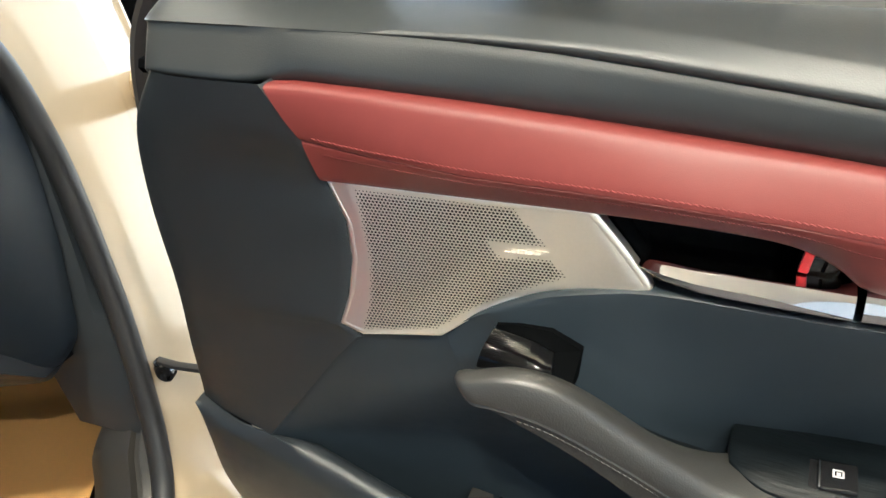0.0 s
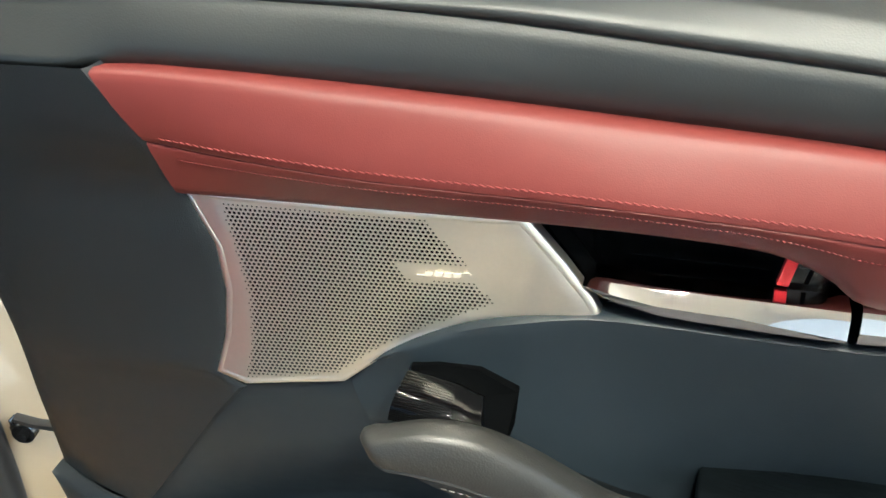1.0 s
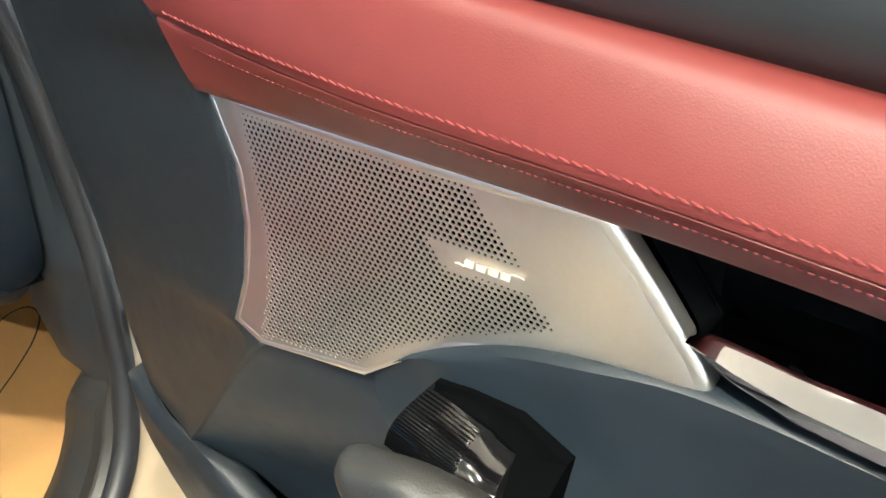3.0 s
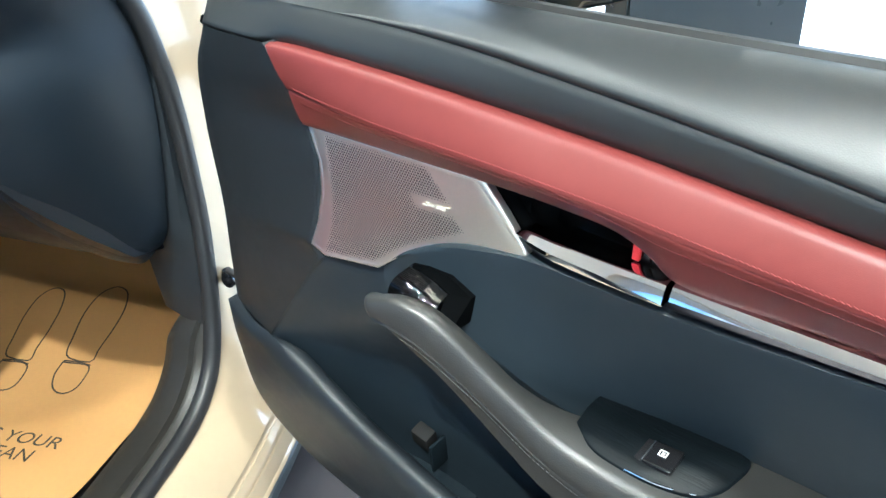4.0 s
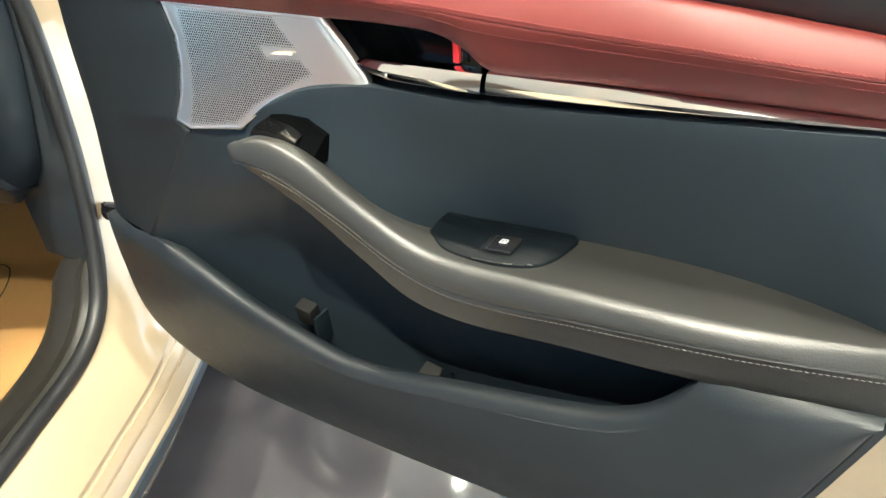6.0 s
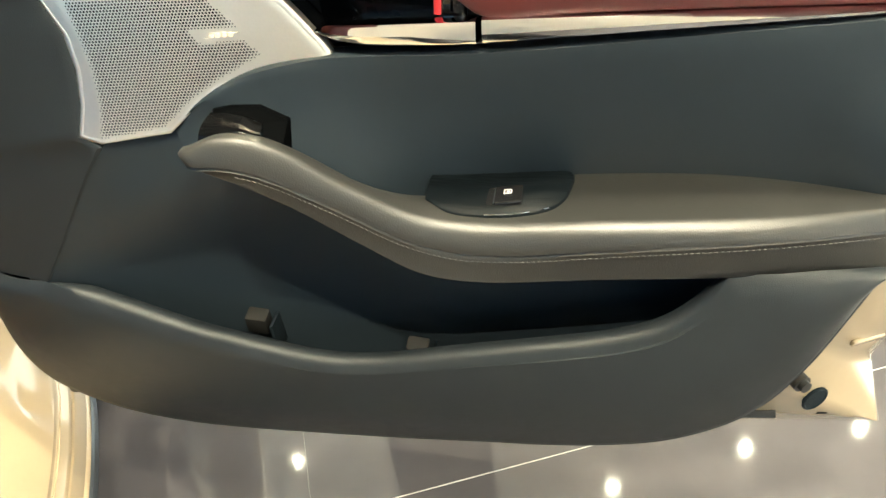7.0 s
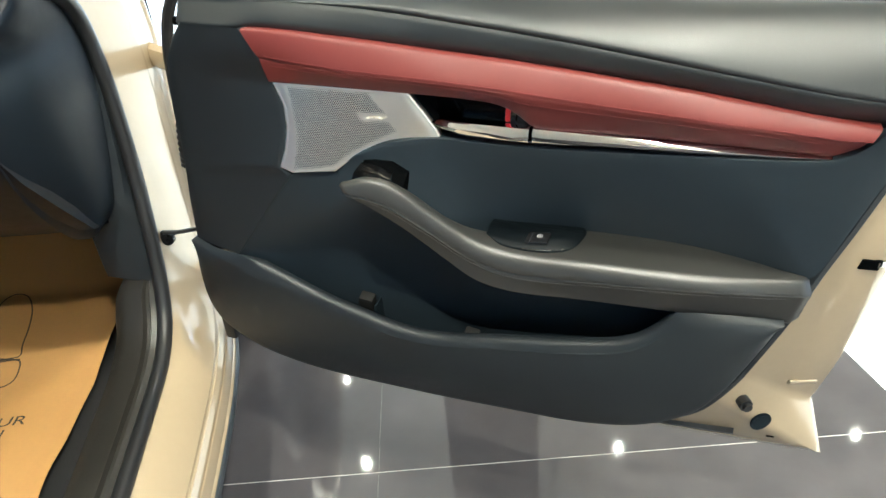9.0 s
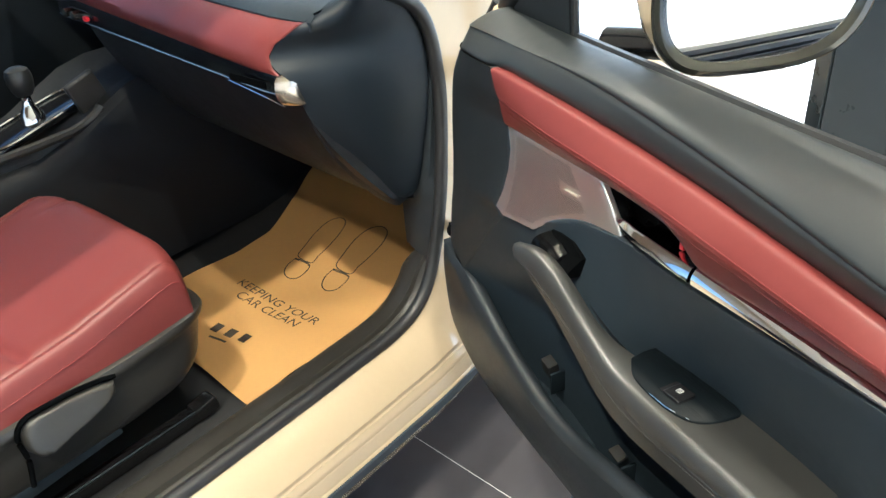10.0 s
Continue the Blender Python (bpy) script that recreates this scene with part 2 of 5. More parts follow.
tagged(link("floor_pale", bed, WHITE_FLOOR), "bright white polished floor beyond the grey tiles", "floor", kind="structure")


def clipped(loop):
    """The part of a plate on the grey side of the floor's two edges."""
    for at, across in ((EDGE_P, EDGE_N), (EDGE2_P, EDGE2_N)):
        out = []
        for k in range(len(loop)):
            a, b = Vector(loop[k]), Vector(loop[(k + 1) % len(loop)])
            da, db = (a - at).dot(across), (b - at).dot(across)
            if da <= 0:
                out.append(a)
            if da * db < 0:
                out.append(a.lerp(b, da / (da - db)))
        loop = out
    return loop


base = clipped([floor_point(A0, B0), floor_point(A1, B0), floor_point(A1, B1), floor_point(A0, B1)])
floor = tagged(link("floor", prism([(p.x, p.y, -0.003) for p in base], (0, 0, 0.0022)), GROUT), "pale grout bed under large grey tiles", "floor", kind="structure")
gap, thin = 0.0009, 0.00008
for i in range(-6, 6):
    for j in range(-6, 6):
        loop = [(*tile_at(i + s, j + t), 0.0) for s, t in ((thin, gap), (1 - thin, gap), (1 - thin, 1 - gap), (thin, 1 - gap))]
        loop = clipped(loop)
        if len(loop) > 2 and max((p - EDGE_P).dot(EDGE_N) for p in loop) > -4.4 and max((p - EDGE_P).dot(EDGE_D) for p in loop) < 8.5:
            part("floor_tile", prism([(p.x, p.y, -0.003) for p in loop], (0, 0, 0.003)), TILE, floor)

roof = prism([floor_point(A0, B0, CEILING), floor_point(A1, B0, CEILING), floor_point(A1, B1, CEILING), floor_point(A0, B1, CEILING)], (0, 0, 0.2))
tagged(link("ceiling", roof, CEIL), "plain cream white showroom ceiling", "ceiling", kind="structure")
# the walls; the two glazed fronts stay open, but for one added block
# unseen back wall, left open at mid height to let fill daylight in
WALLS = (("wall_back_low", (A0, B0), (A1, B0 - 0.2), 0, 0.9), ("wall_back_high", (A0, B0), (A1, B0 - 0.2), 2.6, CEILING), ("wall_back_pier", (A0, B0), (-2.5, B0 - 0.2), 0.9, 2.6), ("wall_back_column", (4.6, B0), (A1, B0 - 0.2), 0.9, 2.6),
         # unseen: front block dims the pad's sheen, near far wall bounces fill light
         ("wall_front_block", (A0 - 0.2, 0.7), (A0, B1), 0, CEILING), ("wall_far", (A1, B0), (A1 + 0.2, B1), 0, CEILING))
for name, a, b, z0, z1 in WALLS:
    w = prism([floor_point(a[0], a[1], z0), floor_point(b[0], a[1], z0), floor_point(b[0], b[1], z0), floor_point(a[0], b[1], z0)], (0, 0, z1 - z0))
    tagged(link(name, w, WHITE), "plain white showroom wall, added out of view", "wall", kind="structure")
for x, y in SPOTS:
    dl = thing("downlight", (x, y, CEILING - 0.02), "small round warm ceiling downlight in a set with added ones", "downlight", group="ceiling downlights")
    part("lens", disc((x, y, CEILING - 0.012), (0, 0, 1), 0.008, 20, 0.004), LAMP_GLOW, dl, "glowing lens")
    ring = tube([(x + 0.034 * math.cos(a), y + 0.034 * math.sin(a), CEILING - 0.01) for a in np.linspace(0, 2 * math.pi, 25)], 0.008, 6)
    part("ring", ring, ALU, dl, "brushed metal ring")

# ground outside the glazed front
outside = bmesh.new()
outside.faces.new([outside.verts.new(p) for p in (floor_point(-60, -60, -0.03), floor_point(60, -60, -0.03), floor_point(60, 60, -0.03), floor_point(-60, 60, -0.03))])
tagged(link("ground", outside, WHITE_FLOOR), "pale sunlit paving outside the showroom", "ground", kind="structure")

# glowing panels added behind the two glazed fronts, to put sheen on the pad
for name, a, b, m in (("backdrop_front", (A0 - 1.2, -9.0), (A0 - 1.2, 9.0), DAYLIGHT), ("backdrop_side", (A0 - 1.2, B1 + 4.0), (9.0, B1 + 4.0), SIDE_GLOW)):
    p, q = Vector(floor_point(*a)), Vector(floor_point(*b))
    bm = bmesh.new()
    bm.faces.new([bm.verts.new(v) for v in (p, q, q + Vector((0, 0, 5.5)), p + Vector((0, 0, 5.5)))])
    tagged(link(name, bm, m), "plain glowing panel standing for daylight outside the glazed front", "backdrop", kind="structure")

# dark board behind the door
board = thing("display_board", (0.1, 0.85, 0), "dark grey free-standing board on the showroom floor", "display board")
part("panel", prism([(-0.009, 0.681, 0), (0.161, 0.991, 0), (0.221, 0.961, 0), (0.051, 0.651, 0)], (0, 0, 1.9), 0.004), DARK_BOARD, board)

# ---- the open front door: x from the hinge to the latch, the inside faces -y ----
car = thing("car", C(-0.5, -0.3, 0.0), "cream white car, red and black cabin, front door open", "car")

# main lines of the trim, as (x, y, z)
RED_TOP = [(0.0755, -0.033, 1.0710), (0.100, -0.0312, 1.0704), (0.125, -0.0295, 1.0687), (0.150, -0.0268, 1.0664), (0.180, -0.0222, 1.0625), (0.214, -0.0165, 1.0577), (0.280, -0.008, 1.0490), (0.349, -0.001, 1.0402), (0.420, 0.001, 1.0338), (0.486, 0.002, 1.0268), (0.550, 0.001, 1.0205), (0.619, 0.001, 1.0130), (0.690, 0.003, 1.0035), (0.751, 0.003, 0.9948), (0.810, 0.003, 0.9862), (0.846, 0.006, 0.9802)]
RED_LOW = [(0.1015, -0.0277, 0.9968), (0.196, -0.018, 0.992), (0.292, -0.007, 0.986), (0.369, -0.004, 0.983), (0.415, -0.003, 0.978), (0.440, -0.002, 0.966), (0.458, 0.0, 0.951), (0.55, 0.005, 0.947), (0.69, 0.009, 0.943), (0.803, 0.010, 0.940)]
CREASE = [(-0.022, -0.014, 1.104), (0.1, -0.006, 1.100), (0.2, 0.004, 1.093), (0.27, 0.009, 1.086), (0.35, 0.012, 1.076), (0.42, 0.012, 1.068), (0.486, 0.009, 1.061), (0.55, 0.007, 1.053), (0.619, 0.003, 1.0445), (0.69, 0.000, 1.0355), (0.751, -0.002, 1.0275), (0.81, -0.003, 1.020), (0.87, 0.000, 1.013), (0.93, 0.006, 1.006)]
BELT = [(-0.022, 0.045, 1.120), (0.1, 0.065, 1.106), (0.25, 0.072, 1.100), (0.5, 0.074, 1.096), (0.96, 0.074, 1.096)]
SEAM = [(0.0970, -0.0332, 1.0322), (0.110, -0.0336, 1.0307), (0.125, -0.0342, 1.0290), (0.150, -0.0348, 1.0263), (0.180, -0.0340, 1.0228), (0.214, -0.0316, 1.0185), (0.250, -0.0285, 1.0152), (0.300, -0.0250, 1.0118), (0.350, -0.0230, 1.0085), (0.420, -0.0190, 1.0020), (0.486, -0.0168, 0.9948), (0.550, -0.0160, 0.9892), (0.619, -0.0160, 0.9842), (0.690, -0.0140, 0.9780), (0.751, -0.0105, 0.9728), (0.805, -0.0075, 0.9684), (0.838, -0.001, 0.9660)]
LIP = [(-0.094, -0.036, 0.724), (-0.041, -0.054, 0.720), (0.003, -0.058, 0.718), (0.063, -0.061, 0.696), (0.145, -0.065, 0.665), (0.211, -0.066, 0.646), (0.261, -0.066, 0.632), (0.312, -0.065, 0.626), (0.423, -0.061, 0.640), (0.593, -0.052, 0.668), (0.631, -0.047, 0.692), (0.660, -0.042, 0.7290)]
LOW_EDGE = [(-0.094, -0.036, 0.724), (-0.100, -0.043, 0.661), (-0.096, -0.048, 0.601), (-0.077, -0.05, 0.559), (-0.016, -0.05, 0.517), (0.076, -0.049, 0.493), (0.265, -0.046, 0.482), (0.42, -0.046, 0.483), (0.539, -0.047, 0.488), (0.625, -0.05, 0.510), (0.691, -0.048, 0.548), (0.729, -0.04, 0.592), (0.763, -0.03, 0.660), (0.789, -0.018, 0.718)]
RIGHT_EDGE = [(0.789, -0.018, 0.718), (0.812, -0.006, 0.782), (0.834, 0.004, 0.836), (0.860, 0.013, 0.904), (0.889, 0.018, 0.973), (0.934, 0.045, 1.063), (0.950, 0.074, 1.096)]
LEFT_EDGE = [(-0.018, -0.034, 1.0755), (-0.051, -0.033, 1.03), (-0.072, -0.030, 0.956), (-0.081, -0.030, 0.858), (-0.089, -0.033, 0.790), (-0.094, -0.036, 0.724)]
STITCH = [(0.229, -0.089, 0.873), (0.250, -0.088, 0.872), (0.278, -0.083, 0.861), (0.329, -0.073, 0.824), (0.384, -0.067, 0.785), (0.427, -0.064, 0.768), (0.48, -0.063, 0.765), (0.549, -0.061, 0.769), (0.695, -0.05, 0.773), (0.806, -0.017, 0.763)]
CREST = [(0.221, -0.080, 0.884), (0.250, -0.078, 0.893), (0.275, -0.074, 0.889), (0.300, -0.069, 0.874), (0.346, -0.060, 0.835), (0.401, -0.053, 0.800), (0.445, -0.048, 0.790), (0.55, -0.045, 0.790), (0.694, -0.036, 0.788), (0.800, -0.012, 0.781)]
ARM_LOW = [(0.232, -0.082, 0.862), (0.262, -0.080, 0.845), (0.299, -0.075, 0.818), (0.352, -0.071, 0.775), (0.395, -0.069, 0.745), (0.441, -0.068, 0.735), (0.548, -0.061, 0.734), (0.660, -0.045, 0.725), (0.795, -0.018, 0.713)]


def offset(rows, d):
    return np.asarray(rows) + np.array(d)


# ---- painted door shell ----
SHELL = [((0.925, 0.050, 1.055), (0.966, 0.060, 1.075)), ((0.872, 0.03, 0.973), (0.939, 0.053, 0.979)), ((0.842, 0.025, 0.904), (0.917, 0.051, 0.888)), ((0.795, 0.02, 0.782), (0.907, 0.055, 0.800)),
         ((0.770, 0.02, 0.718), (0.900, 0.082, 0.685)), ((0.740, 0.02, 0.66), (0.889, 0.110, 0.560)), ((0.705, 0.015, 0.592), (0.873, 0.140, 0.450)), ((0.672, 0.01, 0.56), (0.908, 0.141, 0.329)),
         ((0.60, 0.01, 0.52), (0.70, 0.128, 0.333)), ((0.40, 0.01, 0.50), (0.40, 0.125, 0.333)), ((0.08, 0.01, 0.51), (0.05, 0.11, 0.338)), ((-0.03, 0.01, 0.54), (-0.08, 0.09, 0.37)),
         ((-0.07, 0.005, 0.62), (-0.122, 0.06, 0.50)), ((-0.07, 0.0, 0.72), (-0.122, 0.04, 0.70)), ((-0.058, 0.0, 0.86), (-0.112, 0.035, 0.88)), ((-0.045, 0.0, 0.96), (-0.098, 0.035, 1.0)),
         ((0.0, 0.0, 1.08), (-0.048, 0.04, 1.118)), ((0.10, 0.04, 1.045), (0.10, 0.098, 1.060)), ((0.5, 0.05, 1.03), (0.5, 0.108, 1.055))]
outer = []
pts = [b for _, b in SHELL] + [SHELL[0][1]]
for k in range(len(pts) - 1):
    for s in np.linspace(0, 1, 9)[:-1]:
        outer.append(np.array(pts[k]) * (1 - s) + np.array(pts[k + 1]) * s)
outer.append(np.array(pts[-1]))
outer = np.array(outer)
inner = []
pin = [a for a, _ in SHELL] + [SHELL[0][0]]
for k in range(len(pin) - 1):
    for s in np.linspace(0, 1, 9)[:-1]:
        inner.append(np.array(pin[k]) * (1 - s) + np.array(pin[k + 1]) * s)
inner.append(np.array(pin[-1]))
inner = np.array(inner)
mid = np.array([0.42, 0, 0.72])
rows = [inner]
for s, d in ((0.25, 0.004), (0.55, 0.002), (0.80, -0.002), (0.90, 0.0), (0.97, 0.001), (1.0, 0.004)):
    rows.append(offset(inner * (1 - s) + outer * s, (0, d, 0)))
rows.append(offset(outer, (0, 0.012, 0)))
for k, d in ((0.985, 0.030), (0.80, 0.060), (0.4, 0.085), (0.02, 0.09)):
    q = mid + (outer - mid) * k
    q[:, 1] = outer[:, 1] * k + 0.10 * (1 - k) + d
    rows.append(q)
shell_tree = BVHTree.FromBMesh(lofted(rows))
door = part("door", lofted(rows), PAINT, car, "open cream white front passenger door with black and red trim")
shell = door

# soft black pad under the window
xs = np.linspace(-0.022, 0.95, 90)
crease, belt = along_x(CREASE, xs), along_x(BELT, xs)
foot = along_x([(-0.022, -0.034, 1.0735), (0.026, -0.0345, 1.0722)] + RED_TOP + [(0.889, 0.018, 0.974), (0.95, 0.03, 0.967)], xs)
rows = []
for s, (d, h) in ((0, (0.026, -0.012)), (0, (0.016, -0.006)), (0.05, (0.0115, 0)), (0.14, (0.0085, 0)), (0.30, (0.0050, 0)), (0.55, (0.0022, 0)), (0.80, (0.0004, 0)), (0.93, (0.0, 0))):
    tuck = smooth((xs - 0.045) / 0.05)
    q = foot * (1 - s) + crease * s
    q[:, 1] += d * tuck + (0.002 + 0.5 * max(0.0, d - 0.012)) * (1 - tuck)
    q[:, 2] += h * (0.3 + 0.7 * tuck)
    rows.append(q)
# sewn groove, then the rolled upper skin
fold = smooth((xs - 0.10) / 0.22)[:, None]
for d, h in ((0.0010, -0.0008), (0.0014, 0.0002), (0.0004, 0.0012), (-0.0008, 0.0030), (-0.0008, 0.0052), (0.0004, 0.0076)):
    rows.append(crease + fold * np.array([0, d, h]))
start = rows[-1]
for s in (0.07, 0.16, 0.28, 0.40, 0.52, 0.62, 0.70, 0.76, 0.81, 0.86, 0.91, 0.955, 0.99):
    q = start * (1 - s) + belt * s
    q[:, 2] = start[:, 2] + (belt[:, 2] + 0.0035 - start[:, 2]) * math.sin(min(1, s / 0.92) * math.pi / 2) ** 0.92 - 0.0030 * (max(0, s - 0.84) / 0.16) ** 2
    rows.append(q)
rows.append(offset(belt, (0, 0.004, -0.012)))
rows = [np.array(r) for r in rows]
for r in rows:
    cut = np.interp(r[:, 2], [p[2] for p in RIGHT_EDGE], [p[0] for p in RIGHT_EDGE])
    r[:, 0] = -0.022 + (r[:, 0] + 0.022) * ((cut + 0.022) / 0.972)
# rounded front end
for i, r in enumerate(rows):
    r[:, 0] += 0.016 * float(smooth((i / (len(rows) - 1) - 0.40) / 0.5)) * (1 - (r[:, 0] + 0.022) / 0.972)
front = []
for k, w in enumerate(np.linspace(0, math.pi / 2, 5)[1:]):
    front.append([r[0] + np.array([-0.016 * math.sin(w) * (0.4 + 0.6 * (1 - abs(i / (len(rows) - 1) - 0.5) * 2)), 0.03 * (1 - math.cos(w)), -0.002 * w]) for i, r in enumerate(rows)])
rows = [np.vstack([[f[i] for f in reversed(front)], r]) for i, r in enumerate(rows)]
part("belt_pad", lofted(rows), PAD, door, "soft black upper pad with a rolled top", 60)

# window slot seals
xs = np.linspace(0.10, 0.95, 60)
b0 = along_x(BELT, xs)
# dark sheet added over the paint, for the shade inside the slot
part("slot_shade", lofted([offset(b0, (0, 0.0, -0.006)), offset(b0, (0, 0.010, -0.012)), offset(b0, (0, 0.018, -0.012)), offset(b0, (0, 0.026, -0.010)), offset(b0, (0, 0.034, -0.03))]), RUBBER, door, "dark sheet standing for the shade in the window slot")
part("inner_window_seal", tube(offset(b0, (0, 0.005, 0.0005)), 0.0055, 6), RUBBER, door, "black rubber lip along the window slot")
part("outer_window_seal", tube(offset(b0, (0, 0.018, -0.006)), 0.006, 6), RUBBER, door, "black rubber strip outside the window slot")
part("outer_sill_trim", tube(offset(b0, (0, 0.030, -0.016)), 0.006, 6), GLOSS, door, "glossy black outer strip under the window")

# red leather band
N = 110
top, low = spline(RED_TOP, N), np.array(spline(RED_LOW, 500))
end_low = spline(RED_LOW[-1:] + [(0.832, 0.011, 0.956), (0.846, 0.010, 0.979)], 60)
lower = np.vstack([low, end_low[1:]])
sl = np.r_[0, np.cumsum(np.linalg.norm(np.diff(lower, axis=0), axis=1))]
want = np.linspace(0, 1, N) * sl[-1]
lower = np.stack([np.interp(want, sl, lower[:, k]) for k in range(3)], 1)
rows = []
w = np.linspace(0, 1, N)
seam_line = spline(SEAM, N)
# the share of the height from the top edge, and how far the leather stands proud of the straight line there
PROFILE = [(0.05, 0.026), (0.015, 0.010), (0.0, 0.0040), (0.012, 0.0010), (0.03, -0.0004), (0.08, -0.0012), (0.16, -0.0018), (0.30, -0.0022), (0.42, -0.0020), (0.50, -0.0014), (0.545, -0.0008), (0.558, -0.0002), (0.568, 0.0012), (0.580, 0.0), (0.60, -0.0006), (0.66, -0.0010), (0.8, -0.0012), (0.92, -0.0010), (0.985, -0.0003), (1.0, 0.0010), (1.0, 0.020)]


def red_surface(s, d):
    """A line along the band: from its top edge to the seam, then on to its lower edge."""
    k = 0.568
    q = top * (1 - s / k) + seam_line * (s / k) if s < k else seam_line * (1 - (s - k) / (1 - k)) + lower * ((s - k) / (1 - k))
    return q + np.array([0, d, 0])


for s, d in PROFILE:
    rows.append(red_surface(s, d))
band = part("armrest_band", lofted(rows), RED, door, "red leather band with two stitched seams")


def stitches(line, normal, length, every, radius, slant=0.0, step=0):
    """Short threads in a row along a line."""
    pts = np.asarray(line)
    s = np.r_[0, np.cumsum(np.linalg.norm(np.diff(pts, axis=0), axis=1))]
    out = bmesh.new()
    for k in range(int(s[-1] / every)):
        m = (k + 0.5) * every
        a, b = [Vector([np.interp(q, s, pts[:, c]) for c in range(3)]) for q in (m - length / 2, m + length / 2)]
        n = Vector(normal)
        d = (b - a).normalized()
        side = d.cross(n).normalized() * slant
        verts = []
        for q, r in ((a - side, 0.35), ((a + b) / 2 + n * radius * 0.5, 1), (b + side, 0.35)):
            e1 = d.cross(n).normalized()
            verts.append([out.verts.new(q + e1 * radius * r * math.cos(t) + n * radius * r * math.sin(t)) for t in np.linspace(0, 2 * math.pi, 6)[:5]])
        for i in range(2):
            for j in range(5):
                out.faces.new((verts[i][j], verts[i][(j + 1) % 5], verts[i + 1][(j + 1) % 5], verts[i + 1][j]))
    return out


nrm = Vector((0, -1, 0.15)).normalized()
part("upper_stitching", stitches(red_surface(0.490, -0.0024)[2:-6], nrm, 0.0034, 0.0040, 0.00060, 0.00042), RED_THREAD, band, "red twisted seam thread")
part("lower_stitching", stitches(red_surface(0.665, -0.0014)[2:-6], nrm, 0.0019, 0.0028, 0.00042, 0.0), RED_THREAD, band, "fine red seam thread")


def grille_y(x, z):
    """Depth of the speaker grille: a slightly hollow sheet with a bent-back border at its front and rear."""
    ytop, ybot = -0.028 + (x - 0.098) * 0.112, -0.0475 + (x - 0.117) * 0.20
    k = (z - 0.875) / 0.115
    y = ytop * k + ybot * (1 - k)
    left_x = np.interp(z, [0.87, 0.905, 0.936, 0.966, 0.997], [0.1217, 0.130, 0.132, 0.128, 0.119])
    edge = np.clip((left_x - x) / 0.018, 0, 1.2)
    right_x = 0.3325 - (z - 0.9265) * 0.65
    turn = np.clip((x - right_x + 0.013) / 0.013, 0, 1.2)
    return y + 0.0022 * edge + 0.0018 * turn ** 2


# front black panel beside the hinges
left = spline(LEFT_EDGE, 40)
RIGHT = [(x, float(grille_y(x, z)) - 0.0006, z) for x, z in ((0.104, 0.9975), (0.117, 0.966), (0.118, 0.936), (0.1125, 0.905), (0.1030, 0.8782))]
right = np.vstack([spline([(0.0755, -0.034, 1.0720), (0.0960, -0.0335, 1.0345)] + RIGHT, 26), spline([(0.1090, -0.0474, 0.8756), (0.1205, -0.0480, 0.8706), (0.100, -0.0500, 0.845), (0.052, -0.0535, 0.783), (0.001, -0.0575, 0.7185)], 14)])
rows = []
for s in np.r_[-0.10, -0.04, 0.0, np.linspace(0.04, 0.94, 12), 0.98, 1.0, 1.015]:
    back = {-0.10: 0.045, -0.04: 0.018, 0.0: 0.003, 1.0: 0.002, 1.015: 0.012}.get(round(float(s), 3), 0)
    bulge = -0.005 * math.sin(math.pi * min(max(s, 0), 1)) * (1 - 0.9 * min(max(s, 0), 1))
    q = left * (1 - s) + right * s
    if s < 0:
        q = left + np.array([-0.004 if s > -0.05 else -0.006, 0, 0])
    rows.append(offset(q, (0, back + bulge, 0)))
part("panel_gap", tube([(-0.034, -0.020, 1.0730), (-0.02, -0.020, 1.0730), (0.02, -0.021, 1.0722), (0.066, -0.022, 1.0692)], [0.006, 0.006, 0.0055, 0.003], 6), DEEP, door)
part("front_panel", lofted(rows), BLACK_HARD, door, "black hard plastic panel beside the hinges")

# recessed wall behind the map pocket
XS, ZS = np.linspace(0.0, 1.0, 60), np.linspace(0.53, 0.884, 36)
rows = []
for z in ZS:
    fold = np.interp(z, [0.53, 0.7185, 0.783, 0.845, 0.8705, 0.884], [-0.003, -0.003, 0.048, 0.096, 0.1175, 0.122])
    x = fold + (np.interp(z, [0.53, 0.735, 0.80, 0.8735], [0.70, 0.70, 0.36, 0.215]) - fold) * XS ** 1.3
    deep = float(smooth((z - 0.66) / 0.21))
    y0 = np.interp(z, [0.53, 0.7185, 0.783, 0.845, 0.8690, 0.8725, 0.884], [-0.050, -0.0570, -0.0530, -0.0495, -0.0480, -0.0440, -0.036])
    y1 = 0.012 - 0.042 * deep + 0.006 * float(smooth((z - 0.87) / 0.014))
    lean = float(smooth((z - 0.78) / 0.085))
    run = np.clip(x - fold, 0, 1)
    y = y0 + (1 - lean) * (y1 - y0) * (0.35 * (1 - np.exp(-run / 0.035)) + 0.65 * smooth(run / 0.24)) + lean * 0.021 * (1 - np.exp(-run / 0.040))
    rows.append(np.stack([x, y, 0 * x + z], 1))
pocket = part("pocket_wall", lofted(rows), BLACK, door, "black moulded wall behind the map pocket")
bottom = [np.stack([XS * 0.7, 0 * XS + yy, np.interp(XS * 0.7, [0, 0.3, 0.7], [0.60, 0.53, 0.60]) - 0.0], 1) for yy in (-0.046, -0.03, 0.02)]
# floor coloured dark to stand for the shade deep in the pocket
part("pocket_floor", lofted(bottom), SHADE_BLACK, door, "floor of the map pocket, darkened for the shade in there")

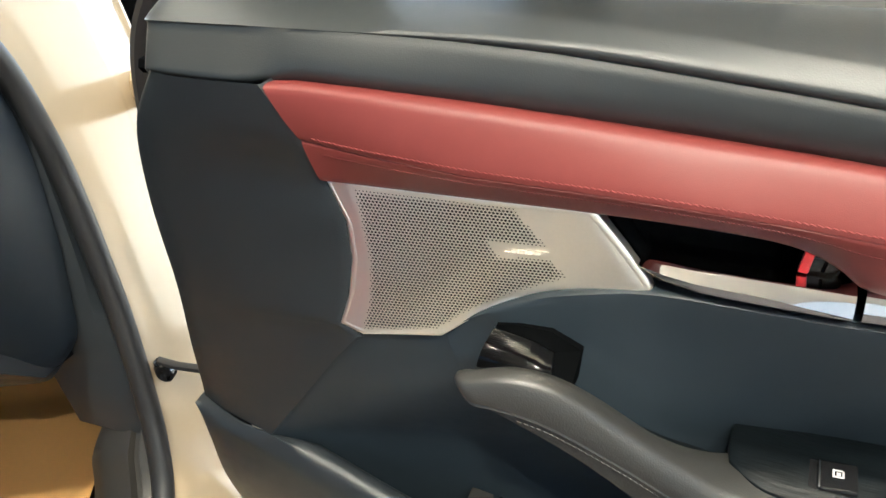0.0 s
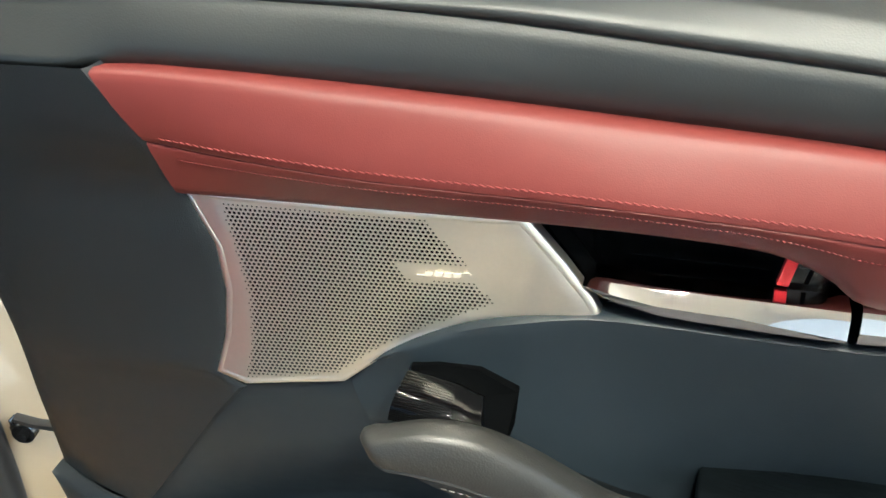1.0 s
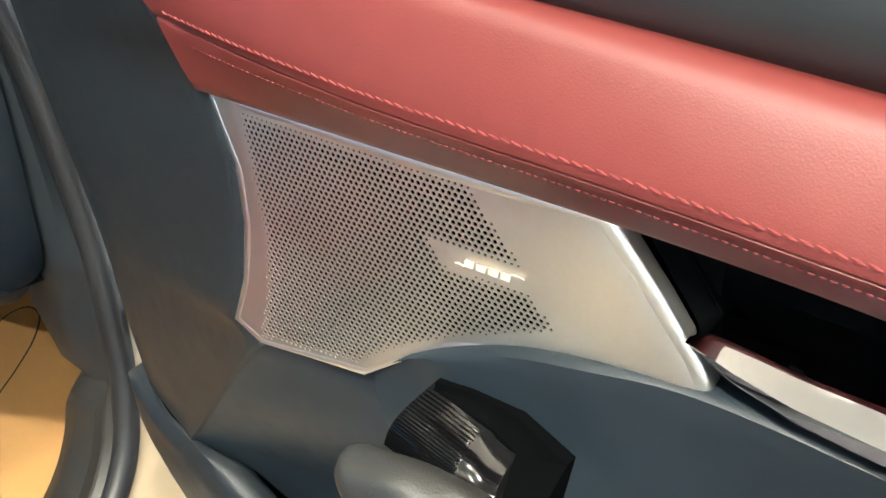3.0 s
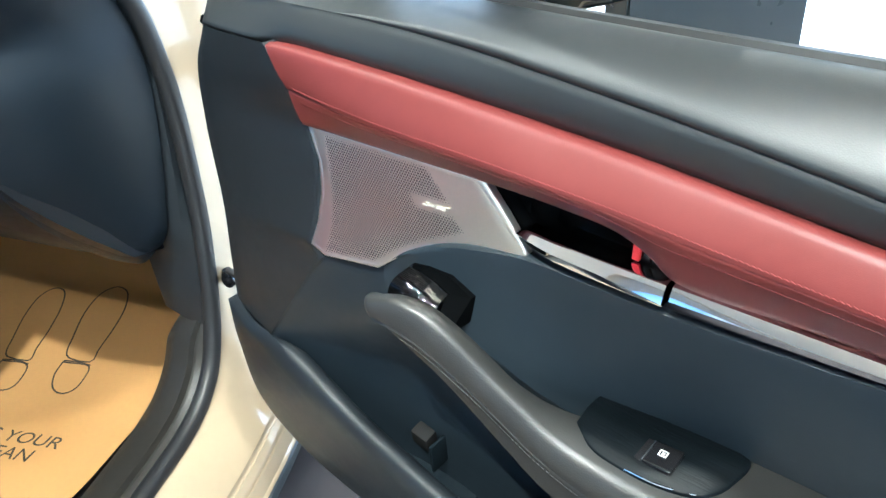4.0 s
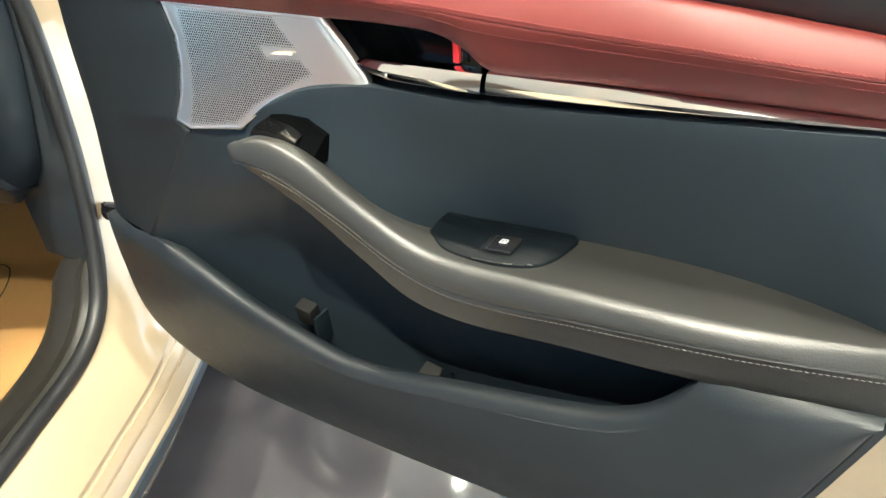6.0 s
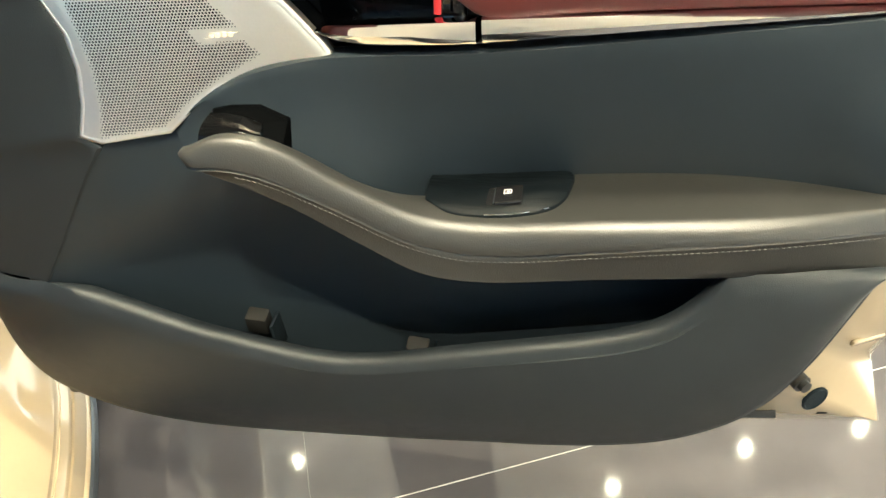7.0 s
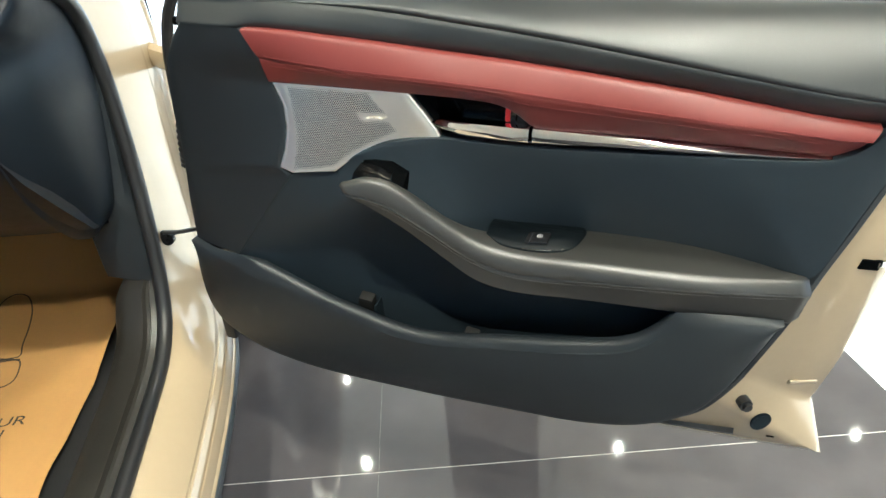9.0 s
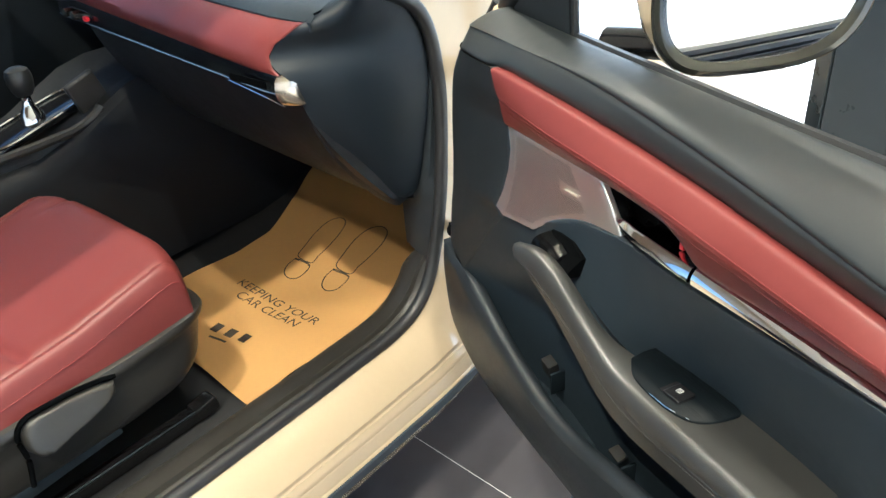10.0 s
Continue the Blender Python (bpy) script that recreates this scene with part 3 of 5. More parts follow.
# lower panel with the rolled pocket lip
n = 140
lip = spline(LIP, n)
tail = np.array([(0.700, -0.040, 0.7295), (0.74, -0.032, 0.7275), (0.789, -0.018, 0.7210)])
upper = np.vstack([lip, spline([LIP[-1]] + [tuple(t) for t in tail], 24)[1:]])
m = len(upper)
edge = spline(LOW_EDGE, m)
su = np.linspace(0, 1, m)
rows = []
lipmask = np.clip((upper[:, 0] - 0.0) / 0.04, 0, 1) * np.clip((0.665 - upper[:, 0]) / 0.02, 0, 1)
for a, b in ((0.020, -0.055), (0.020, -0.02), (0.019, -0.006), (0.014, 0.0), (0.006, 0.002), (0.0, 0.0), (-0.004, -0.005), (-0.006, -0.013)):
    rows.append(upper + np.stack([0 * su, a * lipmask + 0.003 * (1 - lipmask) * (a > 0.01), b * lipmask - (1 - lipmask) * 0.002 * (a > 0.0)], 1))
for s in np.linspace(0.08, 0.93, 12):
    q = upper * (1 - s) + edge * s
    rows.append(offset(q, (0, -0.006 * (1 - s) - 0.010 * math.sin(math.pi * s), 0)))
for s, d in ((0.97, -0.001), (1.0, 0.004)):
    rows.append(offset(upper * (1 - s) + edge * s, (0, d, 0)))
inward = np.array([0.35, 0, 0.62])
rows.append(edge * 0.985 + inward * 0.015 + np.array([0, 0.022, 0]))
rows.append(edge * 0.97 + inward * 0.03 + np.array([0, 0.045, 0]))
part("lower_panel", lofted(rows), BLACK_HARD, door, "black lower panel with a rolled pocket lip")

# moulded clips inside the pocket
for cx, cz, h in ((0.185, 0.636, 0.026), (0.36, 0.597, 0.006)):
    part("pocket_clip", rounded_box((0.024, 0.018, h), (cx, -0.006, cz - h / 2), 0.003, 2, Euler((0.2, 0.15, 0)).to_matrix()), POCKET_CLIP, door, "small moulded clip in the pocket")
    part("pocket_clip_rib", rounded_box((0.004, 0.03, 0.040), (cx + 0.016, 0.0, cz - 0.034), 0.001), SHADE_BLACK, door)

# padded panel between the chrome strip and the armrest
INSET_TOP = [(0.185, -0.037, 0.8755), (0.205, -0.029, 0.8935), (0.235, -0.022, 0.9105), (0.262, -0.0165, 0.9205), (0.290, -0.011, 0.9250), (0.327, -0.002, 0.9265), (0.454, 0.003, 0.923), (0.62, 0.008, 0.928), (0.776, 0.009, 0.936), (0.812, 0.010, 0.942), (0.838, 0.011, 0.960), (0.856, 0.0105, 0.979), (0.889, 0.0175, 0.9725)]
INSET_LOW = [(0.196, -0.036, 0.848), (0.24, -0.036, 0.852), (0.29, -0.031, 0.838), (0.34, -0.018, 0.803), (0.38, 0.001, 0.786), (0.42, 0.016, 0.779), (0.46, 0.025, 0.782), (0.52, 0.028, 0.784), (0.621, 0.028, 0.784), (0.734, 0.016, 0.782), (0.800, -0.002, 0.776), (0.818, 0.000, 0.793), (0.834, 0.003, 0.836), (0.860, 0.012, 0.904), (0.8885, 0.018, 0.971)]
it, il = spline(INSET_TOP, 90), spline(INSET_LOW, 90)
sunk = np.clip(1 - np.linspace(0, 1, 90) * 14, 0, 1)
rows = [offset(it, (0, 0.014, -0.001)), offset(it, (0, 0.001, -0.0004)), offset(it, (0, -0.0022, -0.0008)), offset(it, (0, -0.0042, -0.0022))]
for r in rows:
    r[:, 1] += 0.009 * sunk
for s in (0.06, 0.09, 0.15, 0.25, 0.4, 0.5, 0.6, 0.7, 0.78, 0.85, 0.90, 0.93, 0.96, 0.98, 1.0):
    puff = -0.0035 * math.sin(math.pi * s)
    roll = -0.0046 * math.exp(-(s / 0.30) ** 2)
    fade = np.clip(np.linspace(1, 0, 90) * 5, 0, 1) * np.clip(np.linspace(0, 1, 90) * 6 - 0.8, 0, 1)
    q = it * (1 - s) + il * s
    ease = s ** 1.15
    q[:, 1] = it[:, 1] + (il[:, 1] - it[:, 1]) * ease + puff * fade + roll * (1 - sunk) + 0.009 * sunk * (1 - s) ** 2
    rows.append(q)
mask = (1 - smooth((il[:, 0] - 0.39) / 0.06)) * smooth((il[:, 0] - 0.235) / 0.04)
rows.append(il + np.stack([0 * mask, -0.003 * mask, -0.010 * mask - 0.001], 1))
rows.append(il + np.stack([0 * mask, -0.010 * mask, -0.032 * mask - 0.004], 1))
part("door_insert", lofted(rows), BLACK, door, "black padded insert above the armrest")
EDGE_STRIP = [(0.640, -0.030, 0.512), (0.705, -0.032, 0.548), (0.744, -0.022, 0.592), (0.778, -0.012, 0.66), (0.805, 0.000, 0.718), (0.829, 0.011, 0.782), (0.851, 0.020, 0.836), (0.876, 0.028, 0.904), (0.902, 0.034, 0.973), (0.930, 0.05, 1.045)]
part("panel_edge", tube(offset(spline(EDGE_STRIP, 60), (-0.009, 0.005, 0)), 0.0095, 8, 1.0, (0, 1, 0)), BLACK_HARD, door, "black turned edge of the trim panel")
# armrest and pull
n = 120
cr, st, lo = spline(CREST, n), spline(STITCH, n), spline(ARM_LOW, n)
t = np.linspace(0, 1, n)
wide = smooth((cr[:, 0] - 0.34) / 0.16) * (1 - 0.75 * smooth((cr[:, 0] - 0.62) / 0.19))
depth = 0.018 + 0.064 * wide
rows = []
rows.append(cr + np.stack([0 * t, depth + 0.002, -0.030 + 0 * t], 1))
rows.append(cr + np.stack([0 * t, depth, -0.008 + 0.005 * wide], 1))
rows.append(cr + np.stack([0 * t, depth * 0.75, -0.004 + 0.003 * wide], 1))
rows.append(cr + np.stack([0 * t, depth * 0.4, 0 * t], 1))
for k, a in enumerate(np.linspace(0, 1, 9)):
    # rounded shoulder from the crest down to the seam
    ang = a * math.pi / 2
    base = cr * math.cos(ang) ** 1.3 + st * (1 - math.cos(ang) ** 1.3)
    base[:, 1] = cr[:, 1] + (st[:, 1] - 0.001 - cr[:, 1]) * math.sin(ang) ** 0.9
    rows.append(base)
rows.append(offset(st, (0, 0.0018, -0.0015)))
rows.append(offset(st, (0, 0.0, -0.004)))
for s in (0.35, 0.7, 0.93):
    rows.append(offset(st * (1 - s) + lo * s, (0, 0.001, 0)))
rows.append(offset(lo, (0, 0.004, 0.0)))
rows.append(lo + np.stack([0 * t, 0.012 + 0.013 * wide, 0.004 + 0 * t], 1))
rows.append(lo + np.stack([0 * t, 0.018 + 0.052 * wide, 0.008 + 0 * t], 1))
# rounded ends
ends_l, ends_r = [], []
for r in rows:
    mid = np.array([cr[0, 0], cr[0, 1] + 0.012, (cr[0, 2] + lo[0, 2]) / 2])
    ends_l.append([mid + (r[0] - mid) * k + np.array([d, 0, 0]) for k, d in ((0.05, -0.0115), (0.55, -0.010), (0.86, -0.006))])
    mid2 = np.array([cr[-1, 0], cr[-1, 1] + 0.02, (cr[-1, 2] + lo[-1, 2]) / 2])
    ends_r.append([mid2 + (r[-1] - mid2) * k + np.array([d, 0.004, 0]) for k, d in ((0.96, 0.005), (0.85, 0.009), (0.05, 0.010))])
rows = [np.vstack([a, r, b]) for a, r, b in zip(ends_l, rows, ends_r)]
arm = part("armrest", lofted(rows, True), LEATHER, door, "black leather armrest rising into a pull handle")
part("armrest_stitching", stitches(offset(st, (0, -0.0006, -0.0075))[6:-4], (0, -1, 0), 0.0034, 0.0048, 0.00055), THREAD, arm, "pale grey seam thread")

# ---- speaker grille with real holes ----
GRILLE = [(0.103, 0.9975), (0.195, 0.9925), (0.2935, 0.9865), (0.3125, 0.960), (0.328, 0.936), (0.3325, 0.9265), (0.3280, 0.9225), (0.290, 0.9215), (0.262, 0.9168), (0.234, 0.9065), (0.205, 0.8895), (0.1835, 0.8735), (0.150, 0.8725), (0.1217, 0.8712), (0.1030, 0.8782), (0.1125, 0.905), (0.1178, 0.936), (0.1165, 0.966)]
outline = []
for k in range(len(GRILLE)):
    a, b = np.array(GRILLE[k]), np.array(GRILLE[(k + 1) % len(GRILLE)])
    for s in np.linspace(0, 1, max(2, int(np.linalg.norm(b - a) / 0.004)), endpoint=False):
        outline.append(tuple(a + (b - a) * s))
PERF = [(0.125, 0.9915), (0.239, 0.9855), (0.262, 0.957), (0.222, 0.9573), (0.229, 0.9465), (0.264, 0.9465), (0.276, 0.933), (0.250, 0.9215), (0.230, 0.9125), (0.202, 0.8965), (0.181, 0.8805), (0.150, 0.877), (0.1225, 0.8760), (0.130, 0.905), (0.1325, 0.936), (0.129, 0.966)]


def inside(p, poly):
    x, y = p
    hit = False
    for k in range(len(poly)):
        (x1, y1), (x2, y2) = poly[k], poly[k - 1]
        if (y1 > y) != (y2 > y) and x < (x2 - x1) * (y - y1) / (y2 - y1) + x1:
            hit = not hit
    return hit


def margin(p, poly):
    best = 1.0
    p = np.array(p)
    for k in range(len(poly)):
        a, b = np.array(poly[k - 1]), np.array(poly[k])
        t = np.clip((p - a) @ (b - a) / ((b - a) @ (b - a)), 0, 1)
        best = min(best, float(np.linalg.norm(p - a - t * (b - a))))
    return best


def on_grille(x, z, d=0.0):
    return (float(x), float(grille_y(x, z)) + d, float(z))


PITCH = 0.00275
bm = bmesh.new()
seen = {}


def shared(x, z):
    key = (round(x / 0.0002), round(z / 0.0002))
    for i in (-1, 0, 1):
        for j in (-1, 0, 1):
            if (key[0] + i, key[1] + j) in seen:
                return seen[key[0] + i, key[1] + j]
    seen[key] = bm.verts.new(on_grille(x, z))
    return seen[key]


tilt = -0.055
R = PITCH / math.sqrt(3)
for j in range(-32, 32):
    for i in range(-40, 60):
        px, pz = 0.19 + (i + 0.5 * (j % 2)) * PITCH, 0.935 + j * PITCH * 0.866
        pz += (px - 0.19) * tilt
        if not inside((px, pz), outline) or margin((px, pz), outline) < 0.0018:
            continue
        ring = []
        for k in range(6):
            a = radians(60 * k + 30)
            qx, qz = px + R * math.cos(a), pz + R * math.sin(a)
            qz += (qx - px) * tilt
            ring.append(shared(qx, qz))
        if not inside((px, pz), PERF):
            bm.faces.new(ring)
            continue
        mg = margin((px, pz), PERF)
        r = PITCH * min(0.365, 0.20 + mg * 46)
        front, back = [], []
        for k in range(12):
            a = radians(30 * k + 30)
            hx, hz = px + r * math.cos(a), pz + r * math.sin(a)
            front.append(bm.verts.new(on_grille(hx, hz)))
            back.append(bm.verts.new(on_grille(hx, hz, 0.0005)))
        for k in range(6):
            v0, v1 = ring[k], ring[(k + 1) % 6]
            p0, p1, p2 = front[2 * k], front[2 * k + 1], front[(2 * k + 2) % 12]
            bm.faces.new((v0, p1, p0))
            bm.faces.new((v0, v1, p1))
            bm.faces.new((v1, p2, p1))
        for k in range(12):
            bm.faces.new((front[k], front[(k + 1) % 12], back[(k + 1) % 12], back[k]))
for fc in bm.faces:
    fc.normal_update()
    if abs(fc.normal.y) > 0.5 and fc.normal.y > 0:
        fc.normal_flip()
# plain border, folded back at its edge
middle = np.array([0.205, 0.935])
ol = np.array(outline + outline[:1])
span = np.linalg.norm(ol - middle, axis=1)[:, None]
rows = []
for shrink, d in ((0.0050, 0.0000), (0.0046, -0.0002), (0.0012, -0.0002), (0.0003, 0.0002), (0.0, 0.0012), (0.0, 0.007)):
    q = middle + (ol - middle) * (1 - shrink / span)
    rows.append([on_grille(x, z, d) for x, z in q])
plate = merge(bm, lofted(rows))
for fc in plate.faces:
    fc.normal_update()
    if abs(fc.normal.y) > 0.4 and fc.normal.y > 0:
        fc.normal_flip()
grille = part("speaker_grille", plate, ALU, door, "satin aluminium speaker grille with rows of fine holes", 50)
cols = np.linspace(0.105, 0.325, 14)
lines = [[(x, grille_y(x, z) + 0.016, z) for x in cols] for z in np.linspace(0.875, 0.990, 8)]
part("speaker_cloth", lofted(lines), DEEP, grille, "black cloth behind the holes")
bars = []
for k in range(4):
    x0 = 0.2375 + k * 0.0052
    z0 = 0.9508 + (x0 - 0.2375) * tilt
    y0 = float(grille_y(x0, z0)) - 0.0003
    bars.append(prism([(x0, y0, z0), (x0 + 0.0044, y0, z0), (x0 + 0.0052, y0, z0 + 0.0034), (x0 + 0.0008, y0, z0 + 0.0034)], (0, -0.0004, 0)))
for x0, z0, wd in ((0.2335, 0.9508, 0.005), (0.258, 0.9528, 0.005)):
    y0 = float(grille_y(x0, z0)) - 0.0003
    bars.append(prism([(x0, y0, z0), (x0 + wd, y0, z0), (x0 + wd, y0, z0 + 0.0008), (x0, y0, z0 + 0.0008)], (0, -0.0004, 0)))
part("badge", merge(*bars), BADGE, grille, "small pale badge of plain slanted bars")

# ---- inside handle ----
bowl_open = [(0.2945, 0.992), (0.3335, 0.929), (0.46, 0.927), (0.47, 0.956), (0.45, 0.970), (0.43, 0.985), (0.36, 0.992)]
loops = []
for d, k in ((0.006, 1.0), (0.012, 0.99), (0.040, 0.93), (0.047, 0.85), (0.048, 0.4), (0.048, 0.0)):
    loops.append([(0.385 + (x - 0.385) * k, d, 0.957 + (z - 0.957) * k) for x, z in bowl_open + bowl_open[:1]])
part("handle_bowl", lofted(loops), BOWL, door, "glossy black recess behind the door handle")
rib = prism([(0.2955, 0.004, 0.987), (0.3325, 0.006, 0.9305), (0.3405, 0.012, 0.931), (0.3030, 0.010, 0.9865)], (0, 0.012, 0), 0.0008)
part("bowl_edge", rib, DEEP, door, "black bevelled edge of the handle recess")
xs = np.linspace(0.3225, 0.4535, 40)
zt = np.interp(xs, [0.3225, 0.326, 0.33, 0.4535], [0.9475, 0.9495, 0.9502, 0.9478])
zb = np.interp(xs, [0.3225, 0.328, 0.34, 0.36, 0.38, 0.42, 0.4535], [0.9475, 0.9435, 0.9385, 0.9352, 0.9335, 0.9318, 0.9312])
ridge = np.interp(xs, [0.3225, 0.40, 0.4535], [0.62, 0.55, 0.05])
yy = np.interp(xs, [0.32, 0.36, 0.4535], [-0.002, -0.006, -0.005])
rows = []
for s, d in ((1.0, 0.016), (1.0, 0.0045), (0.97, 0.0032), (0.88, 0.0018), (0.76, 0.0002)):
    rows.append(np.stack([xs, yy + d, zb + (zt - zb) * s], 1))
rows.append(np.stack([xs, yy - 0.0034, zb + (zt - zb) * (0.16 + 0.62 * ridge)], 1))
for s, d in ((0.12, -0.0022), (0.05, -0.0022), (0.0, 0.0), (0.0, 0.014)):
    rows.append(np.stack([xs, yy + d, zb + (zt - zb) * s], 1))
bm = lofted(rows)
bmesh.ops.holes_fill(bm, edges=bm.edges, sides=12)
part("door_handle", bm, CHROME, door, "polished chrome inside door handle", 25)
xs = np.linspace(0.4585, 0.804, 60)
zt = np.interp(xs, [0.4585, 0.55, 0.69, 0.804], [0.9495, 0.9462, 0.9427, 0.9400])
zb = np.interp(xs, [0.4585, 0.55, 0.69, 0.78, 0.804], [0.9312, 0.9325, 0.9355, 0.9375, 0.9390])
yy = np.interp(xs, [0.4585, 0.55, 0.69, 0.804], [-0.005, -0.001, 0.003, 0.007])
rows = []
for s, d in ((1.0, 0.012), (1.0, 0.0055), (0.94, 0.0032), (0.70, 0.0002), (0.42, -0.0020), (0.14, -0.0016), (0.05, -0.0016), (0.0, 0.0005), (0.0, 0.012)):
    rows.append(np.stack([xs, yy + d, zb + (zt - zb) * s], 1))
bm = lofted(rows)
bmesh.ops.holes_fill(bm, edges=bm.edges, sides=12)
part("chrome_strip", bm, CHROME, door, "tapering chrome strip under the red band", 25)
knob = part("lock_knob", rounded_box((0.026, 0.020, 0.040), (0.4335, 0.022, 0.960), 0.006, 3, Euler((0.1, 0.12, 0)).to_matrix()), GLOSS, door, "black door lock knob")
part("lock_tab", rounded_box((0.0062, 0.004, 0.026), (0.4235, 0.0105, 0.9630), 0.001, 2, Euler((0.1, 0.12, 0)).to_matrix()), TAB, knob, "bright red lock marker")
part("lock_groove", rounded_box((0.0025, 0.003, 0.022), (0.4345, 0.0125, 0.962), 0.0008, 2, Euler((0.1, 0.12, 0)).to_matrix()), DEEP, knob)

# ---- window switch on the armrest ----
BEZEL = [(0.399, -0.028), (0.397, -0.006), (0.400, 0.012), (0.412, 0.022), (0.46, 0.0255), (0.505, 0.0265), (0.5255, 0.0245), (0.5275, 0.020), (0.5255, 0.002), (0.520, -0.018), (0.508, -0.032), (0.480, -0.0405), (0.45, -0.0425), (0.42, -0.0410)]
ring = spline([(x, y, 0.0) for x, y in BEZEL + BEZEL[:1]], 60)[:-1]


def bezel_z(x):
    return float(np.interp(x, [0.36, 0.385, 0.41, 0.43, 0.45, 0.54], [0.812, 0.803, 0.7965, 0.7930, 0.7908, 0.7915]))


bm = bmesh.new()
vs = [[bm.verts.new((0.45 + (p[0] - 0.45) * k, -0.006 + (p[1] + 0.006) * k, bezel_z(p[0]) + h)) for p in ring] for k, h in ((1.0, -0.012), (1.0, 0.0), (0.975, 0.0015))]
for a, b in zip(vs, vs[1:]):
    for k in range(len(ring)):
        bm.faces.new((a[k], a[(k + 1) % len(ring)], b[(k + 1) % len(ring)], b[k]))
bm.faces.new(vs[-1])
bezel = part("switch_bezel", bm, WOOD, door, "black grained inlay round the window switch")
part("switch_well", rounded_box((0.028, 0.026, 0.004), (0.4445, -0.0155, 0.7915), 0.001), GLOSS, bezel, "glossy dark switch well")
sw = part("window_switch", rounded_box((0.025, 0.026, 0.010), (0.4715, -0.0155, 0.7915), 0.0025, 3, Euler((0.0, -0.10, 0)).to_matrix()), GLOSS, bezel, "glossy black window switch with a white window sign")
part("switch_edge", rounded_box((0.0013, 0.024, 0.003), (0.4590, -0.0155, 0.7942), 0.0003), CHROME, bezel, "thin bright edge of the switch")
# chrome bar standing for glints along the inlay's front edge
part("bezel_glint", tube(spline([(0.452, -0.0418, 0.7918), (0.480, -0.0398, 0.7918), (0.507, -0.0316, 0.7922)], 14), 0.0007, 6), CHROME, bezel, "thin chrome bar drawn as glints on the front edge")
zt = 0.7971
sign = [prism([(0.4670 + dx, -0.018 + dy, zt + 0.10 * dx), (0.4670 + dx + lx, -0.018 + dy, zt + 0.10 * (dx + lx)), (0.4670 + dx + lx, -0.018 + dy + ly, zt + 0.10 * (dx + lx)), (0.4670 + dx, -0.018 + dy + ly, zt + 0.1 * dx)], (0, 0, 0.0004))
        for dx, dy, lx, ly in ((0, 0, 0.0012, 0.0068), (0.0012, 0, 0.005, 0.0011), (0.0062, 0, 0.0012, 0.0060), (0.0012, 0.0057, 0.005, 0.0011), (0.0026, 0.002, 0.0026, 0.0010), (0.0026, 0.0036, 0.0026, 0.0010))]
part("window_sign", merge(*sign), PRINT, sw, "white window sign")

# ---- tweeter pod at the tip of the pull ----
quad = np.array([[(0.2215, -0.060, 0.877), (0.240, -0.0625, 0.8795), (0.260, -0.063, 0.878), (0.2785, -0.060, 0.871)], [(0.2275, -0.035, 0.8935), (0.240, -0.0355, 0.8925), (0.256, -0.036, 0.8895), (0.272, -0.036, 0.8820)]])


def cover_at(a, b):
    """A place on the cover: a along it, b up it; its plain end is fluted."""
    k = a * 3
    kk = min(int(k), 2)
    ends_ab = quad[:, kk] * (1 - (k - kk)) + quad[:, kk + 1] * (k - kk)
    flute = 0.0007 * math.sin((a - 0.45) * 26) * float(smooth((a - 0.62) / 0.12))
    return Vector(ends_ab[0] * (1 - b) + ends_ab[1] * b + np.array([0, flute - 0.006 * math.sin(math.pi * b), 0.004 * math.sin(math.pi * b)]))


rows = [[cover_at(a, b) for a in np.linspace(0, 1, 40)] for b in np.linspace(0, 1, 15)]
pod = part("tweeter_cover", lofted(rows), MESH_COVER, door, "glossy black perforated tweeter cover")
holes = []
for i in range(38):
    for j in range(21):
        a, b = (i + 0.8 + 0.5 * (j % 2)) / 56, (j + 1.0) / 22
        p = cover_at(a, b)
        nn = (cover_at(a + 0.01, b) - p).cross(cover_at(a, b + 0.01) - p).normalized()
        nn = nn if nn.y < 0 else -nn
        holes.append(disc(tuple(p + nn * 0.0001), tuple(nn), 0.00034, 6, 0.0005))
part("cover_mesh", merge(*holes), DEEP, pod, "fine mesh of the tweeter cover")
# hood and side in near-black: the recess shade is put into their colour
top_row = [quad[1][k] for k in range(4)]
ledge = [(0.2285, -0.032, 0.8945), (0.244, -0.029, 0.8958), (0.268, -0.027, 0.8935), (0.290, -0.026, 0.8790)]
part("tweeter_recess_shade", lofted([top_row, [tuple(np.array(a) * 0.75 + np.array(b) * 0.25 + np.array([0, 0, -0.003])) for a, b in zip(top_row, ledge)], [tuple(np.array(a) * 0.25 + np.array(b) * 0.75 + np.array([0, 0, -0.003])) for a, b in zip(top_row, ledge)], ledge, [(x, y + 0.02, z - 0.002) for x, y, z in ledge]]), DEEP, door, "near-black hood standing for the shaded recess over the tweeter")
part("tweeter_side_shade", lofted([[quad[0][3], quad[1][3]], [(0.2865, -0.055, 0.856), (0.290, -0.026, 0.8790)], [(0.289, 0.00, 0.850), (0.291, 0.00, 0.878)]]), DEEP, door, "side of the tweeter pod, darkened for the recess shade")
part("tweeter_cheek", lofted([[(0.2215, -0.060, 0.876), (0.2275, -0.035, 0.8935)], [(0.2215, -0.020, 0.870), (0.2285, -0.020, 0.8945)]]), BLACK, door)


def flange(x, z, up=0.0):
    """A place on the painted rear flange, and its normal."""
    hit, nn, _, _ = shell_tree.ray_cast(Vector((x, -1, z)), Vector((0, 1, 0)))
    if nn.y > 0:
        nn = -nn
    return hit + nn * up, nn


